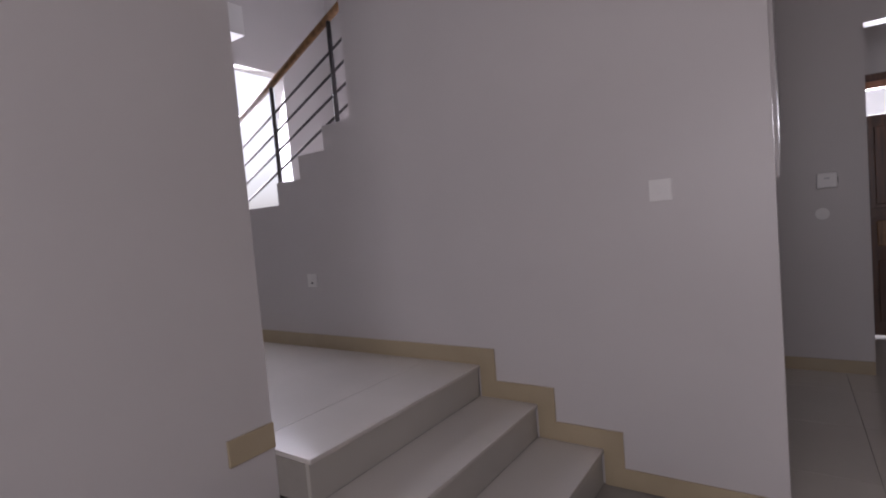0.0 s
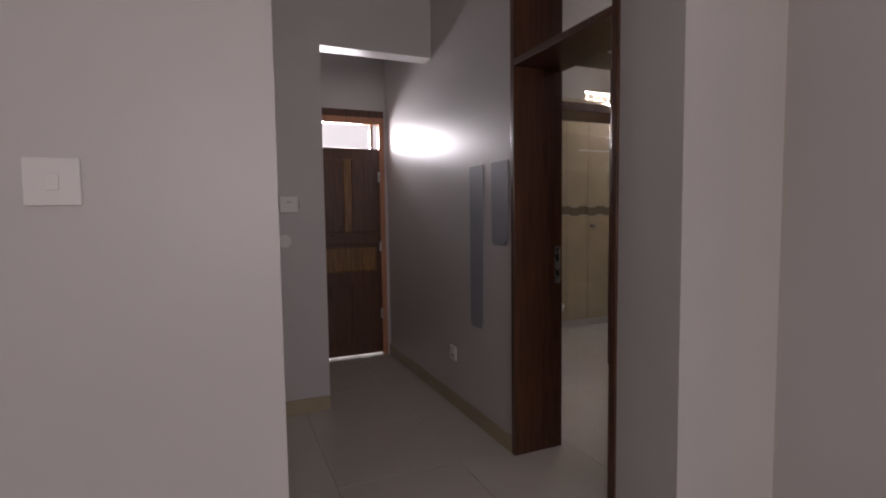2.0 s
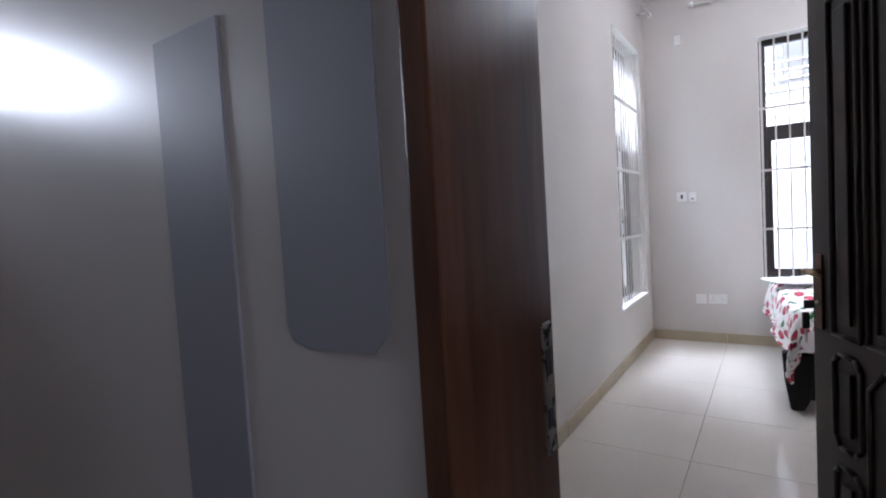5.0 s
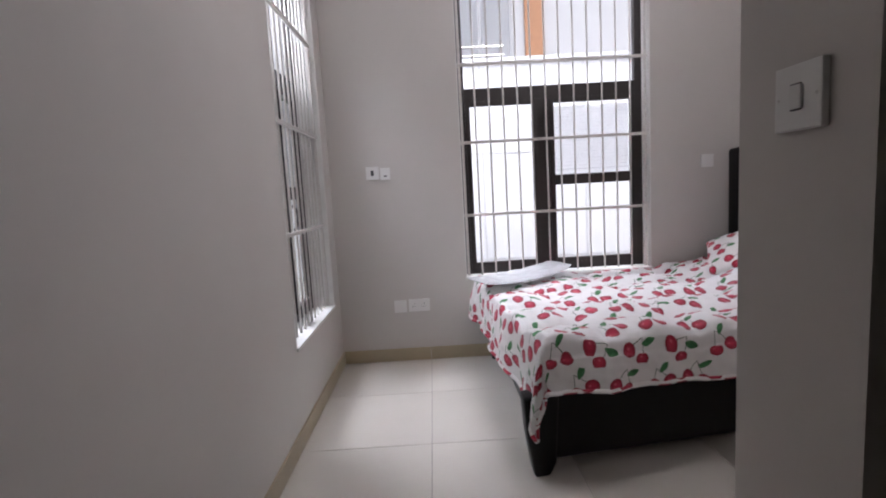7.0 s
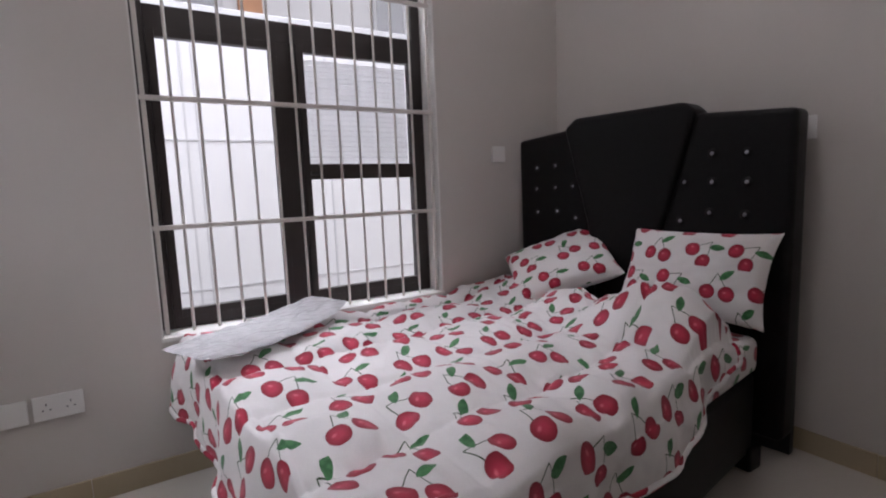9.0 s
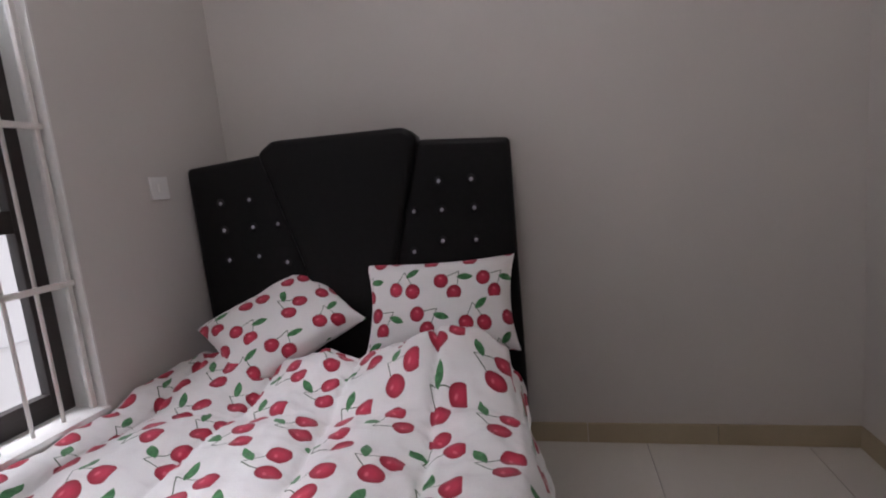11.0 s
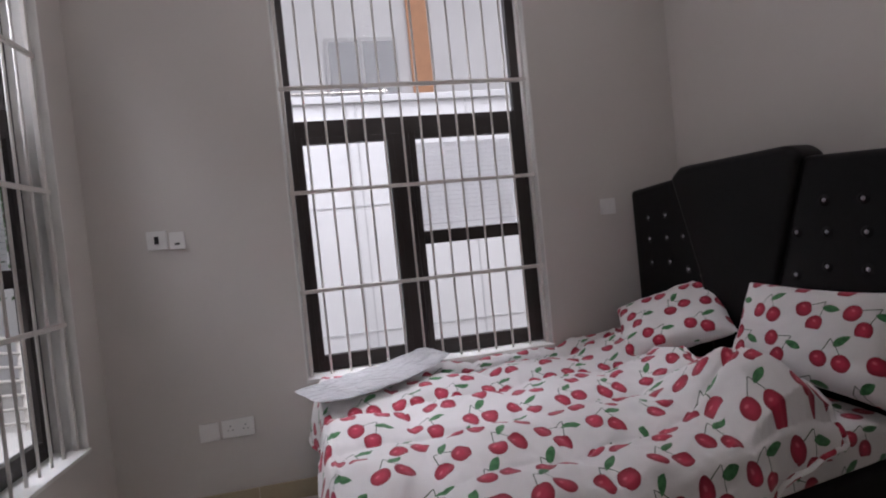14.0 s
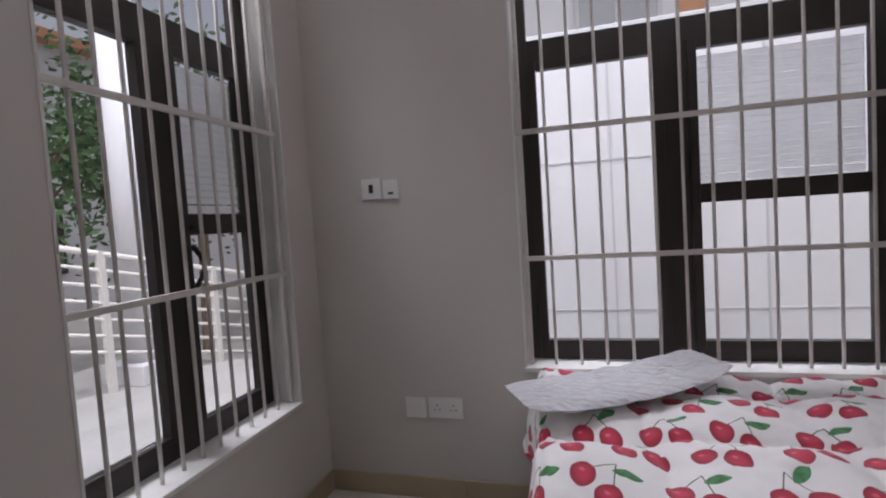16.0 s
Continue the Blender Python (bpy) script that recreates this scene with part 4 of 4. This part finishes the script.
part("bowl", loft([oval(0.40, 0.11, 0.22, 0.0), oval(0.40, 0.10, 0.20, 0.06), oval(0.42, 0.10, 0.19, 0.18), oval(0.46, 0.16, 0.25, 0.30), oval(0.48, 0.185, 0.27, 0.38), oval(0.48, 0.185, 0.27, 0.40)]), CERAMIC, toilet)
part("lid", loft([oval(0.48, 0.185, 0.265, 0.402), oval(0.48, 0.19, 0.27, 0.415), oval(0.48, 0.17, 0.25, 0.435)]), PLASTIC, toilet, "closed white lid")
part("cistern", box(-0.19, 0.19, 0.0, 0.17, 0.40, 0.76, 0.03, 3), CERAMIC, toilet, smooth=True)
part("cistern_lid", box(-0.20, 0.20, -0.005, 0.18, 0.761, 0.79, 0.012, 2), CERAMIC, toilet)
part("flush_button", rod((0, 0.09, 0.79), (0, 0.09, 0.797), 0.025, 16), STEEL, toilet)
bw = thing("bathroom_window", "small high bathroom window with white bars", "window")
part("window_frame", holed("y", 1.81, 2.33, -1.77, -1.74, 2.14, 2.68, [(1.86, 2.045, 2.19, 2.63), (2.09, 2.28, 2.19, 2.63)]), ALU, bw, "dark frame")
for y in (1.91, 2.01, 2.11, 2.21):
    part("upright_bar", rod((-1.70, y, 2.14), (-1.70, y, 2.68), 0.007, 8), BAR, bw)
part("cross_bar", box(-1.712, -1.692, 1.81, 2.33, 2.39, 2.41), BAR, bw)
part("window_sill", box(-1.74, -1.61, 1.715, 2.335, 2.005, 2.022, 0.003), WHITE, bw)
tap = thing("wall_valve", "small chrome valve on the bathroom tiles", "valve")
part("valve_body", rod((-1.61, 1.90, 1.16), (-1.57, 1.90, 1.16), 0.018, 14), STEEL, tap)
part("valve_knob", rod((-1.575, 1.90, 1.16), (-1.55, 1.90, 1.16), 0.024, 10), STEEL, tap)

# ---------------------------------------------------------------- outdoors
structure("ground", box(-400, 400, -400, 400, -0.62, -0.45), PAVING, "pale concrete paving round the house", "ground")
structure("terrace", box(-3.4, -0.2, 2.7, 6.2, -0.45, 0.05), PAVING, "pale concrete terrace outside the window", "terrace")
bwall = thing("boundary_wall", "plain white rendered boundary wall outside the window", "garden wall")
part("wall_body", box(-0.45, 12, 6.6, 6.8, -0.45, 2.66), RENDER, bwall)
for z in (0.4, 1.65):
    part("wall_joint", box(-0.45, 12, 6.593, 6.60, z, z + 0.012), RENDER_GREY, bwall, "thin grey joint")
for x in (0.05, 1.34, 1.43, 2.55, 3.8):
    part("wall_joint", box(x, x + 0.014, 6.59, 6.60, -0.45, 2.66), RENDER_GREY, bwall, "thin grey joint")
part("coping", box(-0.45, 12, 6.57, 6.83, 2.66, 2.73, 0.01), RENDER_GREY, bwall)
house = thing("neighbour_house", "white rendered house with balconies and brown panel", "house", at=(0, 0, -0.45))
part("wall", box(-5, 13, 11.5, 18, 0, 8.5), RENDER, house)
part("roof", box(-5.4, 13.4, 11.1, 18.4, 8.5, 8.8, 0.02), RENDER_GREY, house, "flat grey roof slab")
part("accent_panel", box(2.85, 3.25, 11.42, 11.5, 0, 8.4), TERRACOTTA, house, "orange-brown accent strip")
for x in (-2.2, 1.2, 5.4, 8.6):
    for z in (1.0, 4.2):
        w = part("window", box(x, x + 1.4, 11.44, 11.5, z, z + 1.5), RENDER_GREY, house, "pale grey window")
        part("pane", box(x + 0.08, x + 0.66, 11.425, 11.438, z + 0.08, z + 1.42), FROST, w)
        part("pane", box(x + 0.74, x + 1.32, 11.425, 11.438, z + 0.08, z + 1.42), FROST, w)
bal = part("balcony", box(-1.6, 2.2, 10.2, 11.5, 3.2, 3.4), RENDER_GREY, house, "grey balcony slab")
for k in range(6):
    part("balcony_rail", rod((-1.6, 10.25, 3.5 + k * 0.16), (2.2, 10.25, 3.5 + k * 0.16), 0.02, 8), STEEL, bal)
for x in (-1.5, 0.0, 1.2, 2.15):
    part("balcony_post", rod((x, 10.25, 3.4), (x, 10.25, 4.4), 0.025, 8), STEEL, bal)
# terrace column and balustrade west of the house
colm = thing("terrace_column", "round white column on the terrace", "column")
part("shaft", rod((-2.5, 5.6, 0.2), (-2.5, 5.6, 3.6), 0.16, 24), RENDER, colm, smooth=True)
part("plinth", box(-2.72, -2.28, 5.38, 5.82, 0.05, 0.22, 0.01), RENDER, colm)
part("capital", box(-2.74, -2.26, 5.36, 5.84, 3.6, 3.75, 0.015), RENDER, colm)
bl = thing("balustrade", "white sloping railing beside the outdoor steps", "railing")
P, Q = Vector((-2.75, 4.3, 0.52)), Vector((-1.55, 7.9, -0.42))
for k in range(7):
    up = Vector((0, 0, 0.10 + k * 0.13))
    part("rail", rod(P + up, Q + up, 0.024 if k == 6 else 0.014, 8), BAR, bl, smooth=True)
for e in (0.02, 0.26, 0.5, 0.74, 0.98):
    c = P.lerp(Q, e)
    part("post", box(c.x - 0.025, c.x + 0.025, c.y - 0.025, c.y + 0.025, min(c.z, 0.0) - 0.05, c.z + 0.90), BAR, bl)
nh = thing("side_house", "white rendered house beyond the terrace", "house", at=(0, 0, -0.45))
part("wall", box(-16, -11, -2, 20, 0, 6.5), RENDER, nh)
part("roof", box(-16.4, -10.6, -2.4, 20.4, 6.5, 6.75, 0.02), TERRACOTTA, nh)
for y in (2, 6, 10, 14):
    w = part("window", box(-11.0, -10.95, y, y + 1.4, 1.0, 2.4), DARKSTEEL, nh, "dark window")
    part("pane", box(-10.948, -10.94, y + 0.08, y + 1.32, 1.08, 2.32), FROST, w)


def tree(x, y, h, seed):
    rnd = random.Random(seed)
    ob = thing("garden_tree", "green leafy garden tree beyond the terrace", "tree", "garden trees", at=(x, y, -0.45))
    bm = rod((0, 0, 0), (0.05, 0.02, h * 0.55), 0.11, 10, r2=0.06)
    tips = []
    for k in range(7):
        a = rnd.uniform(0, math.tau)
        s = Vector((0.04, 0.02, h * rnd.uniform(0.35, 0.55)))
        e = s + Vector((math.cos(a) * h * 0.22, math.sin(a) * h * 0.22, h * rnd.uniform(0.12, 0.35)))
        rod(s, e, 0.04, 8, bm, 0.012)
        tips.append(e)
    part("trunk", bm, BARK, ob)
    verts, faces = [], []
    for k in range(2600):
        c = tips[k % len(tips)] + Vector([rnd.gauss(0, h * 0.10) for _ in range(3)])
        q = Euler([rnd.uniform(0, math.tau) for _ in range(3)]).to_matrix()
        i = len(verts)
        verts += [c + q @ Vector(p) for p in ((-0.03, 0, 0), (0, -0.07, 0.01), (0.03, 0, 0), (0, 0.07, -0.01))]
        faces.append((i, i + 1, i + 2, i + 3))
    me = bpy.data.meshes.new("crown")
    me.from_pydata(verts, [], faces)
    me.materials.append(FOLIAGE)
    new("crown", me).parent = ob


for k, (x, y, h) in enumerate(((-5.2, 6.4, 3.9), (-4.3, 8.4, 4.4), (-3.2, 10.2, 4.0), (-6.2, 8.8, 5.0), (-4.6, 11.8, 4.8), (-6.6, 5.0, 4.2))):
    tree(x, y, h, k + 1)

# ---------------------------------------------------------------- tiles of floors and bathroom walls


def tile_mesh(w, d, t):
    """A tile with chamfered upper edge; its top face at z = 0."""
    bm = box(-w / 2, w / 2, -d / 2, d / 2, -t, 0)
    top = [e for e in bm.edges if all(abs(v.co.z) < 1e-6 for v in e.verts)]
    bmesh.ops.bevel(bm, geom=top, offset=0.0012, segments=1, affect="EDGES")
    me = bpy.data.meshes.new("tile")
    bm.to_mesh(me)
    bm.free()
    return me


PITCH = 0.65
ft = tile_mesh(PITCH - 0.0025, PITCH - 0.0025, 0.006)
ft.materials.append(TILE)
for i in range(-3, 10):
    for j in range(-8, 3):
        x, y = 0.005 + PITCH * (i + 0.5), 3.02 + PITCH * (j + 0.5)
        if x > 3.6 and y > 0.4 or y < -3.6:
            continue
        o = new("floor_tile", ft)
        o.matrix_basis = Matrix.Translation((x, y, 0))
        o.parent = floor

wall_w = bpy.data.objects["wall_bath_west"]
wt = tile_mesh(0.298, 0.398, 0.008)
wt.materials.append(BATH)
bt = tile_mesh(0.118, 0.098, 0.009)
bt.materials.append(BORDER)


def tile_wall(parent, origin, along, normal_pose, length):
    n = int(length / 0.30)
    for r in range(6):
        z = 0.2 + r * 0.40 + (0.10 if r > 2 else 0) + (0.08 if r <= 2 else 0.08)
        for k in range(n):
            o = new("wall_tile", wt)
            o.matrix_basis = Matrix.Translation(Vector(origin) + Vector(along) * (0.15 + 0.30 * k) + Vector((0, 0, z))) @ normal_pose
            o.parent = parent
    for k in range(int(n * 0.30 / 0.12)):
        o = new("border_tile", bt)
        o.matrix_basis = Matrix.Translation(Vector(origin) + Vector(along) * (0.06 + 0.12 * k) + Vector((0, 0, 1.33 + 0.008 * (-1) ** k))) @ normal_pose
        o.parent = parent


tile_wall(wall_w, (-1.612, 0.05, 0), (0, 1, 0), pose(0, 0, 0, 90, 0, 90), 2.41)
tile_wall(bpy.data.objects["wall_bath_north"], (-1.60, 2.442, 0), (1, 0, 0), pose(0, 0, 0, 90, 0, 0), 1.4)
tile_wall(bpy.data.objects["wall_bath_south"], (-1.60, 0.048, 0), (1, 0, 0), pose(0, 0, 0, 90, 0, 180), 1.4)
